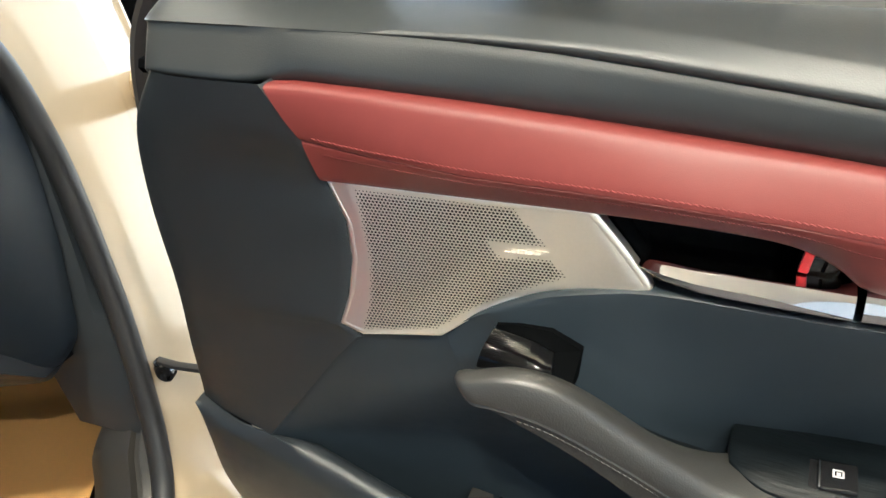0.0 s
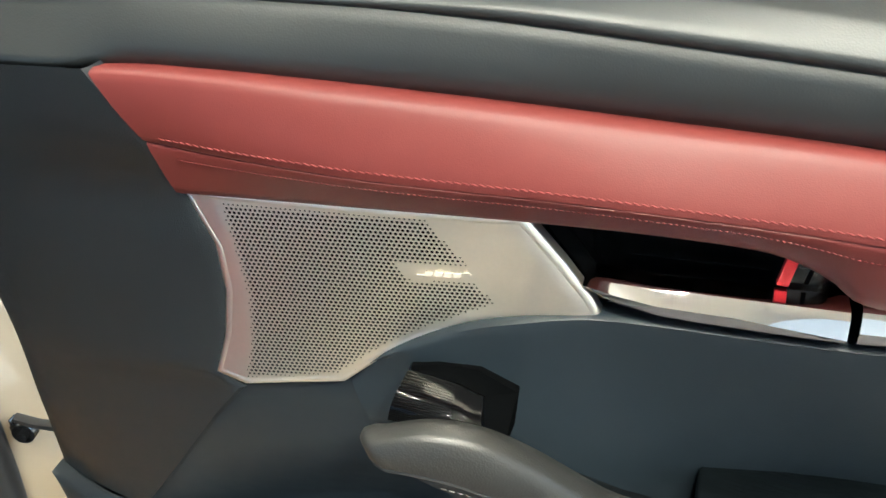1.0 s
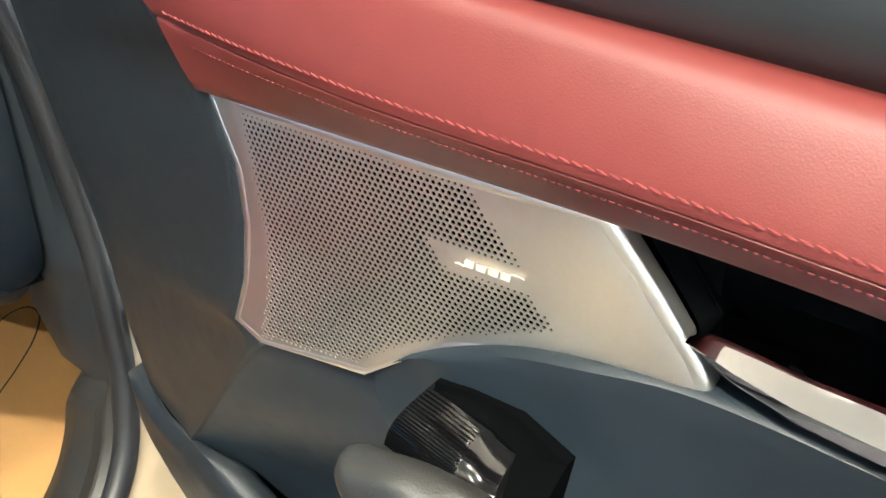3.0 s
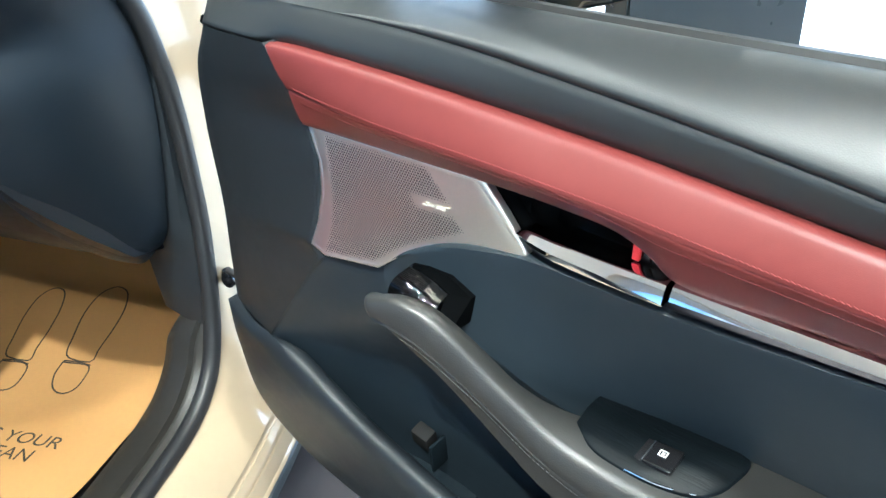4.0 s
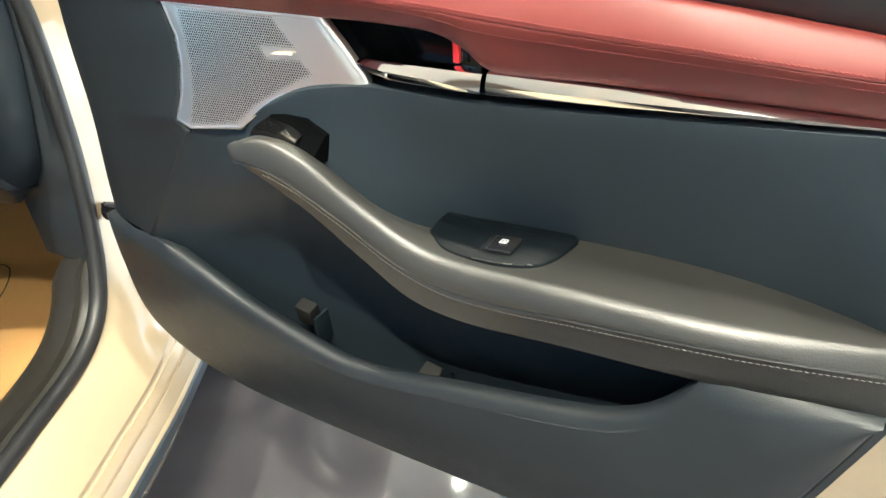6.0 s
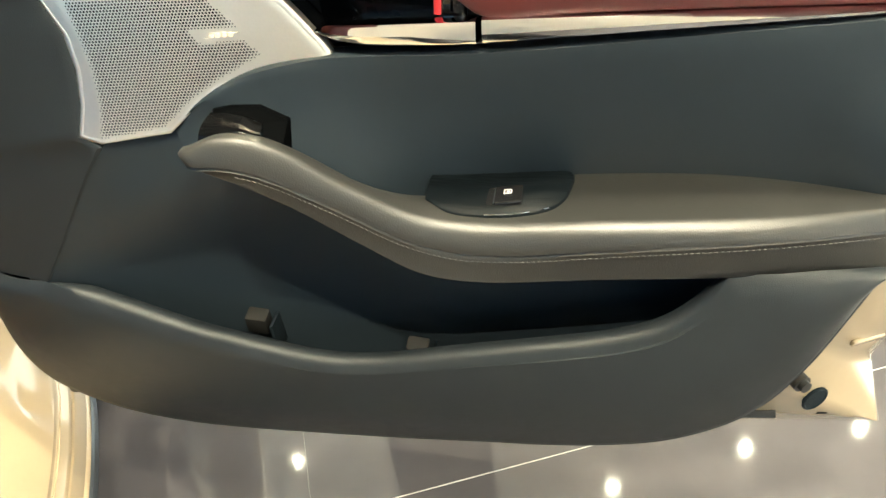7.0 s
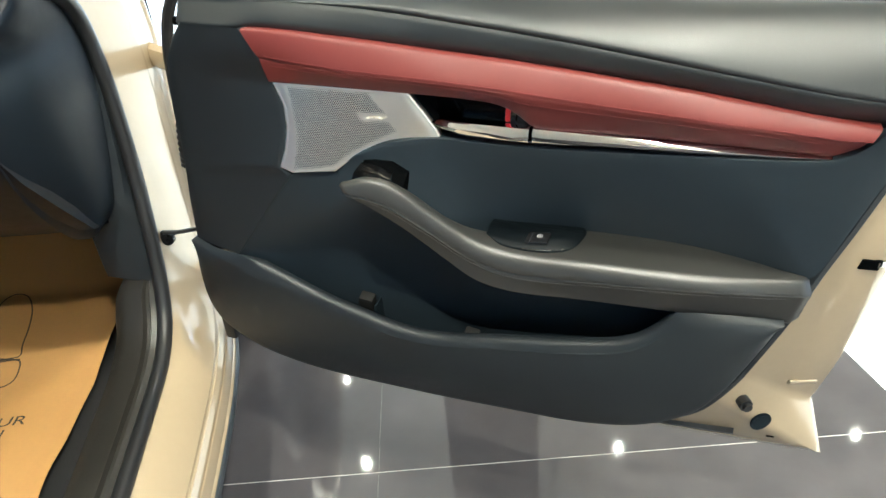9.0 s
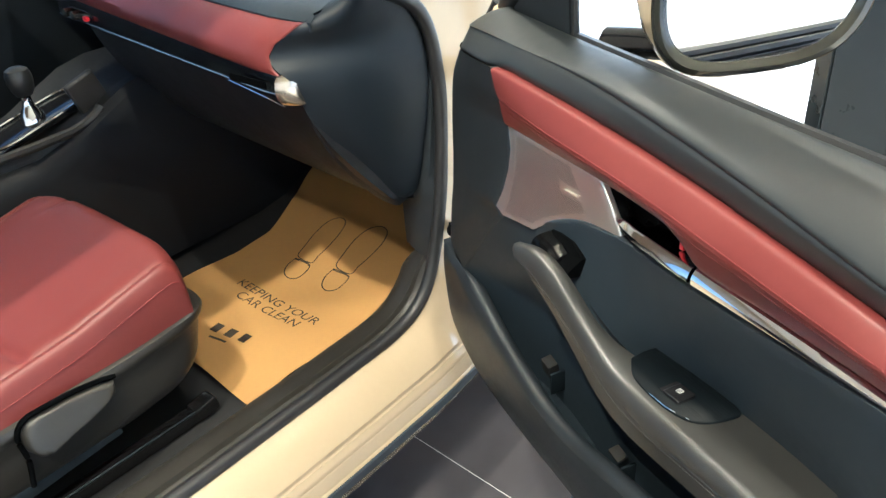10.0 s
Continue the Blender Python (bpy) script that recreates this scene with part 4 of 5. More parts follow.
def on_flange(x, z, size, r, up=0.0, spin=0.0):
    p, nn = flange(x, z, up)
    q = nn.to_track_quat("Z", "Y").to_matrix() @ Matrix.Rotation(spin, 3, "Z")
    return rounded_box(size, p, r, 3, q)


p, nn = flange(0.800, 0.436)
ring_pts = [p + (nn.to_track_quat("Z", "Y") @ Vector((0.0155 * math.cos(a), 0.0155 * math.sin(a), 0.001))) for a in np.linspace(0, 2 * math.pi, 25)]
part("drain_plug", merge(disc(p, nn, 0.0155, 24, 0.004), tube(ring_pts, 0.0022, 6)), SHADE_BLACK, shell, "round black rubber plug")
p, nn = flange(0.766, 0.492)
part("trim_clip", merge(disc(p + nn * 0.006, nn, 0.0105, 16, 0.016), disc(p + nn * 0.016, nn, 0.007, 16, 0.008)), RUBBER, shell, "black plastic trim clip")
p, nn = flange(0.902, 0.858)
part("rubber_buffer", merge(disc(p + nn * 0.003, nn, 0.0095, 20, 0.007), disc(p + nn * 0.009, nn, 0.006, 16, 0.008)), RUBBER, shell, "black round rubber buffer")
part("latch_slot", on_flange(0.880, 0.776, (0.018, 0.026, 0.004), 0.0018, 0.0, 1.45), DEEP, shell, "dark opening of the door latch")
part("latch_claw", on_flange(0.892, 0.777, (0.010, 0.010, 0.004), 0.0015, 0.002), CHROME, shell, "steel latch claw")
part("pressed_rib", on_flange(0.848, 0.512, (0.008, 0.050, 0.005), 0.002, 0.0, 1.35), PAINT, shell, "pressed rib in the steel")
part("small_slot", on_flange(0.822, 0.383, (0.005, 0.012, 0.002), 0.0008, 0.0, 1.5), DEEP, shell)
part("bottom_seal", tube(spline([(0.0, 0.060, 0.40), (0.3, 0.085, 0.385), (0.6, 0.098, 0.385), (0.765, 0.104, 0.3885)], 40), 0.013, 8, 0.7), RUBBER, door, "black rubber seal along the door's bottom edge")
part("front_seal", tube(spline([(-0.124, 0.050, 0.62), (-0.129, 0.045, 0.76), (-0.126, 0.045, 0.905), (-0.114, 0.045, 1.01), (-0.095, 0.048, 1.068), (-0.060, 0.055, 1.12)], 40), 0.009, 8, 1.0, (0, 1, 0)), RUBBER, door, "black rubber seal along the hinge edge")

part("rear_seal", tube(spline([(0.985, 0.070, 1.085), (0.966, 0.070, 1.035), (0.950, 0.069, 0.98), (0.940, 0.067, 0.91), (0.928, 0.065, 0.850)], 40), np.interp(np.linspace(0, 1, 40), [0, 0.7, 1], [0.010, 0.009, 0.003]), 8, 1.0, (0, 1, 0)), RUBBER, door, "black rubber seal along the latch edge")
boot = spline([(-0.125, 0.066, 0.925), (-0.138, 0.064, 0.895), (-0.146, 0.062, 0.86), (-0.152, 0.062, 0.825), (-0.160, 0.066, 0.795)], 60)
part("wiring_boot", tube(boot, [0.0115 + 0.0009 * math.sin(k * 1.3) for k in range(60)], 12, 1.0, (0, 1, 0)), RUBBER, door, "ribbed black rubber boot of the door wiring")

# window surround
rear = spline([(0.952, 0.060, 1.05), (0.972, 0.060, 1.12), (1.010, 0.050, 1.28), (1.035, 0.03, 1.42)], 24)
top_rail = spline([(-0.052, 0.060, 1.10), (0.02, 0.058, 1.17), (0.14, 0.05, 1.26), (0.40, 0.03, 1.40), (0.75, 0.01, 1.46), (1.035, 0.03, 1.42)], 50)
part("window_post", tube(rear, 0.019, 10, 0.8, (0, 1, 0)), PAINT, door, "painted rear post of the window frame")
part("post_trim", tube(offset(rear, (0.024, 0.018, 0)), 0.016, 8, 1.0, (0, 1, 0)), RUBBER, door, "black strip on the window post")
part("window_rail", tube(top_rail, 0.017, 10, 1.0, (0, 1, 0)), RUBBER, door, "black upper rail of the window frame")
part("mirror_sail", prism([(-0.045, 0.050, 1.114), (0.1175, 0.066, 1.100), (0.1175, 0.060, 1.228), (0.085, 0.055, 1.212)], (0, 0.016, 0), 0.003), BLACK_HARD, door, "black triangular cover inside the mirror mount")
part("sail_edge", tube([(0.120, 0.072, 1.095), (0.120, 0.066, 1.235)], 0.005, 6), RUBBER, door)

# wing mirror
mc, mx, mz = Vector((0.336, 0.165, 1.202)), 0.106, 0.100
mq = look(mc, mc + Vector((-0.74, 0.67, -0.04))).to_3x3()


def mirror_ring(k, deep, wide=1.0):
    out = []
    for a in np.linspace(0, 2 * math.pi, 49)[:-1]:
        c, s = math.cos(a), math.sin(a)
        p = Vector((math.copysign(abs(c) ** 0.62, c) * mx * k * wide, math.copysign(abs(s) ** 0.72, s) * mz * k, 0))
        p.y += 0.018 * (p.x / mx)
        p.x -= 0.55 * max(0.0, deep - 0.012)
        p.y = p.y * (1 - 1.2 * max(0.0, deep - 0.02)) + 0.25 * max(0.0, deep - 0.02)
        p.z = -deep
        out.append(mc + mq @ p)
    return out + out[:1]


hous = part("mirror_housing", lofted([mirror_ring(0.93, 0.012), mirror_ring(0.955, 0.0), mirror_ring(1.0, -0.006), mirror_ring(1.07, 0.0), mirror_ring(1.10, 0.014), mirror_ring(1.08, 0.03), mirror_ring(0.98, 0.06), mirror_ring(0.8, 0.09), mirror_ring(0.4, 0.11), mirror_ring(0.02, 0.115)]), FRAME_GLOSS, door, "glossy black wing mirror housing")
bm = bmesh.new()
bm.faces.new([bm.verts.new(p) for p in mirror_ring(0.94, 0.010)[:-1]])
part("mirror_glass", bm, MIRROR, hous, "silvered mirror glass")
part("mirror_cap", lofted([mirror_ring(1.095, 0.006), mirror_ring(1.112, 0.016), mirror_ring(1.100, 0.028), mirror_ring(1.09, 0.045), mirror_ring(1.02, 0.072), mirror_ring(0.84, 0.098), mirror_ring(0.42, 0.116), mirror_ring(0.02, 0.121)]), PAINT, hous, "cream white mirror cap")
foot_pts = [(0.135, 0.115, 1.092), (0.18, 0.135, 1.098), (0.235, 0.155, 1.105), (0.28, 0.175, 1.125)]
part("mirror_foot", tube(spline(foot_pts, 16), np.linspace(0.030, 0.022, 16), 12, 0.75), GLOSS, door, "glossy black mirror foot")

# ---- the car beside the door ----
def cl(rows):
    return [[C(*p) for p in r] for r in rows]


NS = 110
SEAL = [(-0.205, -0.06, 1.155), (-0.20, 0.080, 1.088), (-0.20, 0.122, 0.96), (-0.20, 0.115, 0.80), (-0.20, 0.098, 0.70), (-0.20, 0.068, 0.60), (-0.20, 0.025, 0.535), (-0.20, -0.05, 0.503), (-0.20, -0.19, 0.497), (-0.20, -0.40, 0.495), (-0.20, -0.8, 0.495), (-0.20, -1.35, 0.495)]
OUTER = [(-0.20, 0.10, 1.30), (-0.185, 0.27, 1.17), (-0.182, 0.335, 0.98), (-0.182, 0.33, 0.80), (-0.18, 0.325, 0.66), (-0.172, 0.295, 0.50), (-0.150, 0.205, 0.385), (-0.130, 0.06, 0.374), (-0.122, -0.12, 0.376), (-0.120, -0.40, 0.378), (-0.120, -0.8, 0.378), (-0.120, -1.35, 0.378)]


def matched(keys):
    p = np.array(keys, float)
    t = np.linspace(0, len(p) - 1, NS)
    q = np.vstack([2 * p[0] - p[1], p, 2 * p[-1] - p[-2]])
    res = []
    for s in t:
        i = min(int(s), len(p) - 2)
        f = s - i
        a, b, c, d = q[i], q[i + 1], q[i + 2], q[i + 3]
        res.append(0.5 * (2 * b + (c - a) * f + (2 * a - 5 * b + 4 * c - d) * f * f + (3 * b - a - 3 * c + d) * f ** 3))
    return np.array(res)


seal, outer_l = matched(SEAL), matched(OUTER)
sill = smooth((NS * 0.62 - np.arange(NS)[::-1]) / (NS * 0.12))
rows = []
for s, rise, ou in ((-0.02, 0.0, 0), (0.0, 0.0, 0), (0.10, 0.004, 0.004), (0.30, 0.010, 0.010), (0.48, 0.0125, 0.0115), (0.60, 0.0128, 0.012), (0.625, 0.0124, 0.012), (0.640, 0.0066, 0.011), (0.665, 0.0064, 0.0108), (0.685, 0.0092, 0.0108), (0.77, 0.0080, 0.009), (0.785, 0.0074, 0.0088), (0.797, 0.0012, 0.008), (0.822, 0.0010, 0.008), (0.834, 0.0062, 0.0082), (0.93, 0.004, 0.004), (1.0, 0.0, 0.0)):
    q = seal * (1 - s) + outer_l * s
    q[:, 2] += rise * sill
    q[:, 0] += ou * (0.6 + 0.4 * sill)
    rows.append(q)
for du, dz in ((0.004, -0.006), (0.004, -0.016), (-0.006, -0.030), (-0.04, -0.10), (-0.14, -0.12)):
    q = outer_l.copy()
    q[:, 0] += du
    q[:, 2] += dz * sill
    q[:, 1] += (1 - sill) * abs(dz) * 0.6
    rows.append(q)
body = part("body_side", lofted(cl(rows)), PAINT, car, "cream white painted sill and hinge pillar", 24)
# strip coloured for the shaded paint on the sill's outer side
part("rocker_shade_strip", lofted(cl([offset(outer_l, (0.005, 0, -0.004))[50:], offset(outer_l, (0.008, 0, -0.008))[50:], offset(outer_l, (0.007, 0, -0.026))[50:], offset(outer_l, (0.0, 0, -0.030))[50:]])), ROCKER, body, "shaded side of the painted sill as a blue-grey strip")
part("opening_seal", tube([C(*p) for p in offset(seal, (-0.006, 0, 0.004))], 0.013, 10, 1.0, tuple(C(1, 0, 0))), RUBBER, car, "thick black rubber seal round the door opening")
# black inner trim from the seal inwards
inn = []
k = sill
for du, dv, dz in ((-0.012, 0.0, 0.0), (-0.03, 0.0, 0.006), (-0.034, 0.004, -0.002), (-0.040, 0.004, -0.002), (-0.044, 0.0, 0.006), (-0.075, 0.01, 0.004), (-0.10, 0.02, -0.010), (-0.115, 0.03, -0.05), (-0.12, 0.04, -0.10), (-0.12, 0.05, -0.13)):
    q = seal.copy()
    q[:, 0] += du * (0.35 + 0.65 * k)
    q[:, 1] += dv * k + (1 - k) * abs(du) * 0.9
    q[:, 2] += dz * k
    inn.append(q)
part("sill_trim", lofted(cl(inn)), SEAT_TRIM, car, "black plastic sill trim and kick panel")
part("kick_panel", lofted(cl([[(-0.243, 0.11, 1.15), (-0.243, 0.11, 0.5), (-0.30, 0.0, 0.36)], [(-0.30, 0.5, 1.15), (-0.30, 0.5, 0.7), (-0.31, 0.5, 0.36)]])), BLACK_HARD, car)

# check strap and hinges
p0, p1 = Vector((-0.240, 0.032, 0.665)), Vector((-0.088, -0.005, 0.724))
PROUD = Vector((0.004, -0.012, 0.0))
strap = part("check_strap", tube([p0, p0.lerp(p1, 0.35) + Vector((0, 0, -0.004)), p1], 0.006, 8, 0.6), RUBBER, car, "black door check strap")
part("strap_bracket", merge(disc(p0 + PROUD, (0.3, -1, 0.15), 0.0145, 20, 0.010), disc(p0 + PROUD + Vector((0.002, -0.006, 0)), (0.3, -1, 0.15), 0.008, 16, 0.012), disc(p0 + PROUD + Vector((0.026, 0.0, -0.001)), (0.3, -1, 0.15), 0.011, 18, 0.010), disc(p0 + PROUD + Vector((0.028, -0.005, -0.001)), (0.3, -1, 0.15), 0.005, 12, 0.010), rounded_box((0.028, 0.012, 0.010), p0 + PROUD + Vector((0.014, 0.002, 0)), 0.003, 2)), GLOSS, strap, "black bolted strap bracket")
for z in (0.93, 0.50):
    a, b = C(-0.185, 0.31, z), Vector((-0.115, 0.115, z))
    h = part("door_hinge", tube([a, a.lerp(b, 0.5) + Vector((0, 0.01, 0)), b], 0.016, 8, 1.4), PAINT, car, "painted door hinge")
    part("hinge_pin", tube([a.lerp(b, 0.55) + Vector((0, 0, -0.035)), a.lerp(b, 0.55) + Vector((0, 0, 0.035))], 0.007, 8, 1.0, (0, 1, 0)), CHROME, h, "steel hinge pin")

# cabin floor and toe board
part("hinge_cover", rounded_box((0.022, 0.02, 0.05), (-0.150, 0.045, 0.458), 0.004, 2), RUBBER, car, "black plastic cover at the lower hinge")
part("cabin_floor", lofted(cl([[(-0.30, -1.6, 0.375), (-0.30, 0.06, 0.375), (-0.30, 0.33, 0.415), (-0.30, 0.60, 0.55)], [(-1.9, -1.6, 0.375), (-1.9, 0.06, 0.375), (-1.9, 0.33, 0.415), (-1.9, 0.60, 0.55)]])), CARPET, car, "black carpet in the footwell", 20)
# bulkhead in the near-black shade colour, so the footwell ends dark
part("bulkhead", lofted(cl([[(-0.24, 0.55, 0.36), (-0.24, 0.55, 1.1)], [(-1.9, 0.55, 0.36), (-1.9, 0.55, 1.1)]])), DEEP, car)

# dashboard
dash = part("dashboard", lofted(cl([[(u, v + 0.118 * max(0.0, -0.36 - u), z) for u in np.linspace(-0.262, -1.75, 30)] for v, z in ((0.50, 1.10), (0.2, 1.135), (0.0, 1.125), (-0.06, 1.118), (-0.085, 1.112), (-0.098, 1.102), (-0.098, 1.088))])), BLACK, car, "black soft dashboard top")
us = np.linspace(-0.305, -1.30, 50)


def dash_v(u):
    return 0.118 * np.clip(-0.36 - u, 0, 2)


rows = []
for v, z, end, cap_v in ((-0.080, 1.104, -0.270, -0.080), (-0.098, 1.099, -0.281, -0.108), (-0.120, 1.089, -0.291, -0.120), (-0.138, 1.071, -0.316, -0.134), (-0.147, 1.052, -0.327, -0.141), (-0.149, 1.036, -0.317, -0.146), (-0.143, 1.025, -0.303, -0.145), (-0.128, 1.019, -0.298, -0.130)):
    line = np.r_[end, end - 0.004, end - 0.010, np.linspace(end - 0.02, -1.30, 48)]
    near = smooth((end - line) / 0.035)
    rows.append([(u, cap_v + 0.003 * (k == 0) + (v - cap_v) * nr + float(dash_v(u)), z + 0.022 * float(np.clip(-0.4 - u, 0, 1)) * (z < 1.06)) for k, (u, nr) in enumerate(zip(line, near))])
pad = part("dash_pad", lofted(cl(rows)), RED, dash, "red leather pad across the dashboard")
line = [C(u, -0.1475 + float(dash_v(u)), 1.038 + 0.022 * float(np.clip(-0.4 - u, 0, 1))) for u in us[3:]]
part("pad_stitching", stitches(line, tuple(C(0, -1, 0.1)), 0.004, 0.0055, 0.0006), RED_THREAD, dash, "red seam thread")
rows = [[(u, v + dash_v(u), z) for u in us] for v, z in ((-0.112, 1.052), (-0.130, 1.022), (-0.134, 0.990), (-0.126, 0.986))]
part("dash_inlay", lofted(cl(rows)), BOWL, dash, "glossy black inlay under the red pad")
part("dash_chrome", tube([C(u, -0.136 + float(dash_v(u)), 0.9885) for u in us], 0.0014, 6), VENT, dash, "thin chrome line along the dashboard")
VENT_RING = [(-0.128, 1.0240), (-0.139, 1.0225), (-0.1465, 1.0130), (-0.1490, 0.9985), (-0.1465, 0.9845), (-0.139, 0.9745), (-0.126, 0.9700)]
vent_rows = [[(u, v + back, z + (z - 0.997) * (0.02 * k)) for k, (u, back) in enumerate(((-0.3160, 0.006), (-0.3140, 0.0), (-0.306, 0.0035), (-0.296, 0.012), (-0.288, 0.024), (-0.285, 0.040)))] for v, z in VENT_RING]
part("vent_end", lofted(cl(vent_rows)), VENT, dash, "satin chrome end of the air vent")
frame_line = [C(*p) for p in spline([(-0.312, -0.138, 1.0215), (-0.36, -0.1375, 1.0245), (-0.435, -0.131, 1.0290)], 16)]
part("vent_frame", tube(frame_line, 0.0013, 6), CHROME, dash, "thin bright upper edge of the air vent")
part("vent_lower_frame", tube([C(*p) for p in spline([(-0.306, -0.140, 0.9725), (-0.36, -0.138, 0.980), (-0.465, -0.131, 0.9890)], 16)], 0.0011, 6), CHROME, dash, "thin bright lower edge of the air vent")
part("vent_slot", lofted(cl([[(-0.35, -0.137, 1.006), (-0.40, -0.1375, 1.006), (-0.45, -0.137, 1.006)], [(-0.35, -0.138, 0.994), (-0.40, -0.1385, 0.994), (-0.45, -0.138, 0.994)]])), DEEP, dash)
rows = [[(end, v + 0.09, z)] + [(u, v + dash_v(u) * 0.8, z) for u in np.linspace(end, -1.10, 40)] for v, z, end in ((-0.120, 0.984, -0.293), (-0.114, 0.965, -0.292), (-0.100, 0.93, -0.290), (-0.080, 0.89, -0.284), (-0.054, 0.85, -0.276), (-0.016, 0.80, -0.270), (0.036, 0.74, -0.268), (0.12, 0.705, -0.268), (0.30, 0.69, -0.268))]
part("glove_box", lofted(cl(rows)), GLOVE, dash, "black glove box under the dashboard")
LEFT_D = [(-0.262, -0.04, 1.130), (-0.270, -0.085, 1.110), (-0.288, -0.117, 1.090), (-0.314, -0.132, 1.069), (-0.324, -0.139, 1.052), (-0.314, -0.143, 1.036), (-0.299, -0.136, 1.022), (-0.288, -0.122, 1.000), (-0.290, -0.112, 0.965), (-0.296, -0.095, 0.915), (-0.305, -0.058, 0.850), (-0.312, -0.005, 0.780), (-0.318, 0.045, 0.725), (-0.318, 0.075, 0.700), (-0.318, 0.098, 0.694)]
RIGHT_D = [(-0.218, 0.000, 1.140), (-0.214, 0.055, 1.112), (-0.213, 0.086, 1.07), (-0.213, 0.102, 1.02), (-0.215, 0.106, 0.97), (-0.219, 0.104, 0.92), (-0.226, 0.098, 0.86), (-0.236, 0.092, 0.80), (-0.250, 0.089, 0.745), (-0.280, 0.092, 0.712), (-0.305, 0.100, 0.696)]
ld, rd = spline(LEFT_D, 50), spline(RIGHT_D, 50)
rows = []
for s in np.r_[-0.06, 0.0, np.linspace(0.05, 0.95, 14), 1.0]:
    q = ld * (1 - max(s, 0)) + rd * max(s, 0)
    b = math.sin(math.pi * min(max(s, 0), 1)) ** 1.0
    w = np.linspace(0, 1, 50)
    q[:, 0] += 0.020 * b * (1 - 0.4 * w)
    q[:, 1] += -0.024 * b * (1 - 0.5 * w)
    if s < 0:
        q = ld + np.outer(np.clip((ld[:, 2] - 0.985) / 0.02, 0.5, 1), np.array([0.004, 0.06, 0]))
    rows.append(q)
part("dash_end_cap", lofted(cl(rows)), DASH_CAP, dash, "black rounded end of the dashboard")
zs = np.linspace(1.16, 0.60, 40)
rz, sz = np.array(RIGHT_D)[::-1], np.array(SEAL)[::-1]
trim_in = [(np.interp(z, rz[:, 2], rz[:, 0]) - 0.004, np.interp(z, rz[:, 2], rz[:, 1]) + 0.004, z) for z in zs]
trim_out = [(-0.214, np.interp(z, sz[:, 2], sz[:, 1]) + 0.004, z) for z in zs]
trim_mid = [((a[0] + b[0]) / 2 + 0.004, (a[1] + b[1]) / 2 - 0.006, a[2]) for a, b in zip(trim_in, trim_out)]
part("pillar_trim", lofted(cl([[(a[0] - 0.03, a[1] + 0.06, a[2]) for a in trim_in], trim_in, trim_mid, trim_out])), BLACK_HARD, car, "black plastic trim on the hinge pillar")
part("dash_seam", tube([C(-0.2625 + 0.0 * t, -0.088 + 0.10 * t, 1.1135 + 0.012 * t) for t in np.linspace(0, 1, 8)], 0.0015, 5), DEEP, dash)

# centre console with the gear lever
rows = [[(u, v, z) for v in np.linspace(-1.4, 0.45, 24)] for u, z in ((-1.02, 0.40), (-1.02, 0.70), (-1.03, 0.735), (-1.05, 0.75), (-1.09, 0.745), (-1.12, 0.735), (-1.40, 0.735), (-1.42, 0.40))]
for r in rows:
    for i, (u, v, z) in enumerate(r):
        r[i] = (u, v, z + (0.12 * smooth((v + 0.30) / 0.35) if z > 0.5 else 0))
cons = part("centre_console", lofted(cl(rows)), GLOVE, car, "black padded centre console")
gx = C(-1.21, -0.20, 0.0)
turn_g = Euler((0.25, 0, radians(CAR_TURN))).to_matrix()
part("gear_plate", rounded_box((0.13, 0.24, 0.012), (gx.x, gx.y, 0.785), 0.004, 2, turn_g), GLOSS, cons, "glossy black gear plate")
rim_g = [Vector((gx.x, gx.y, 0.790)) + turn_g @ Vector((0.064 * math.copysign(abs(math.cos(a)) ** 0.4, math.cos(a)), 0.119 * math.copysign(abs(math.sin(a)) ** 0.4, math.sin(a)), 0.003)) for a in np.linspace(0, 2 * math.pi, 49)]
part("gear_plate_rim", tube(rim_g, 0.0035, 6), CHROME, cons, "chrome rim round the gear plate")


def turned_part(profile, at, sides=24):
    """A lathe-turned shape of (radius, height) steps."""
    return lofted([[(at.x + r * math.cos(a), at.y + r * math.sin(a), z) for a in np.linspace(0, 2 * math.pi, sides + 1)] for r, z in profile])


part("console_liner", rounded_box((0.018, 0.075, 0.085), C(-1.10, -0.105, 0.845), 0.006, 3, Euler((0.35, 0.10, radians(CAR_TURN))).to_matrix()), CLIP, cons, "grey padded liner beside the console")
part("console_edge", tube([C(*p) for p in spline([(-1.045, -0.62, 0.775), (-1.045, -0.36, 0.782), (-1.05, -0.25, 0.783), (-1.05, -0.17, 0.790), (-1.05, -0.125, 0.806), (-1.05, -0.105, 0.822)], 30)], 0.011, 8), CLIP, cons, "grey-brown padded edge of the console")
part("gear_lever", turned_part([(0.030, 0.785), (0.026, 0.805), (0.015, 0.822), (0.011, 0.835), (0.013, 0.862), (0.020, 0.872)], gx), CHROME, cons, "chrome gear lever stem")
part("gear_knob", turned_part([(0.018, 0.850), (0.025, 0.862), (0.029, 0.882), (0.029, 0.898), (0.025, 0.910), (0.015, 0.916), (0.0, 0.917)], gx), LEATHER, cons, "black leather gear knob")
part("dash_button", rounded_box((0.016, 0.010, 0.012), C(-1.10, -0.055, 1.004), 0.003, 2, Euler((0, 0, radians(CAR_TURN))).to_matrix()), TAB, dash, "small red lit button")
for u in (-1.16, -1.21):
    part("dash_knob", disc(C(u, -0.142 + 0.118 * (-0.36 - u), 1.004), tuple(C(0, -1, 0)), 0.010, 20, 0.02), VENT, dash, "small chrome dashboard knob")

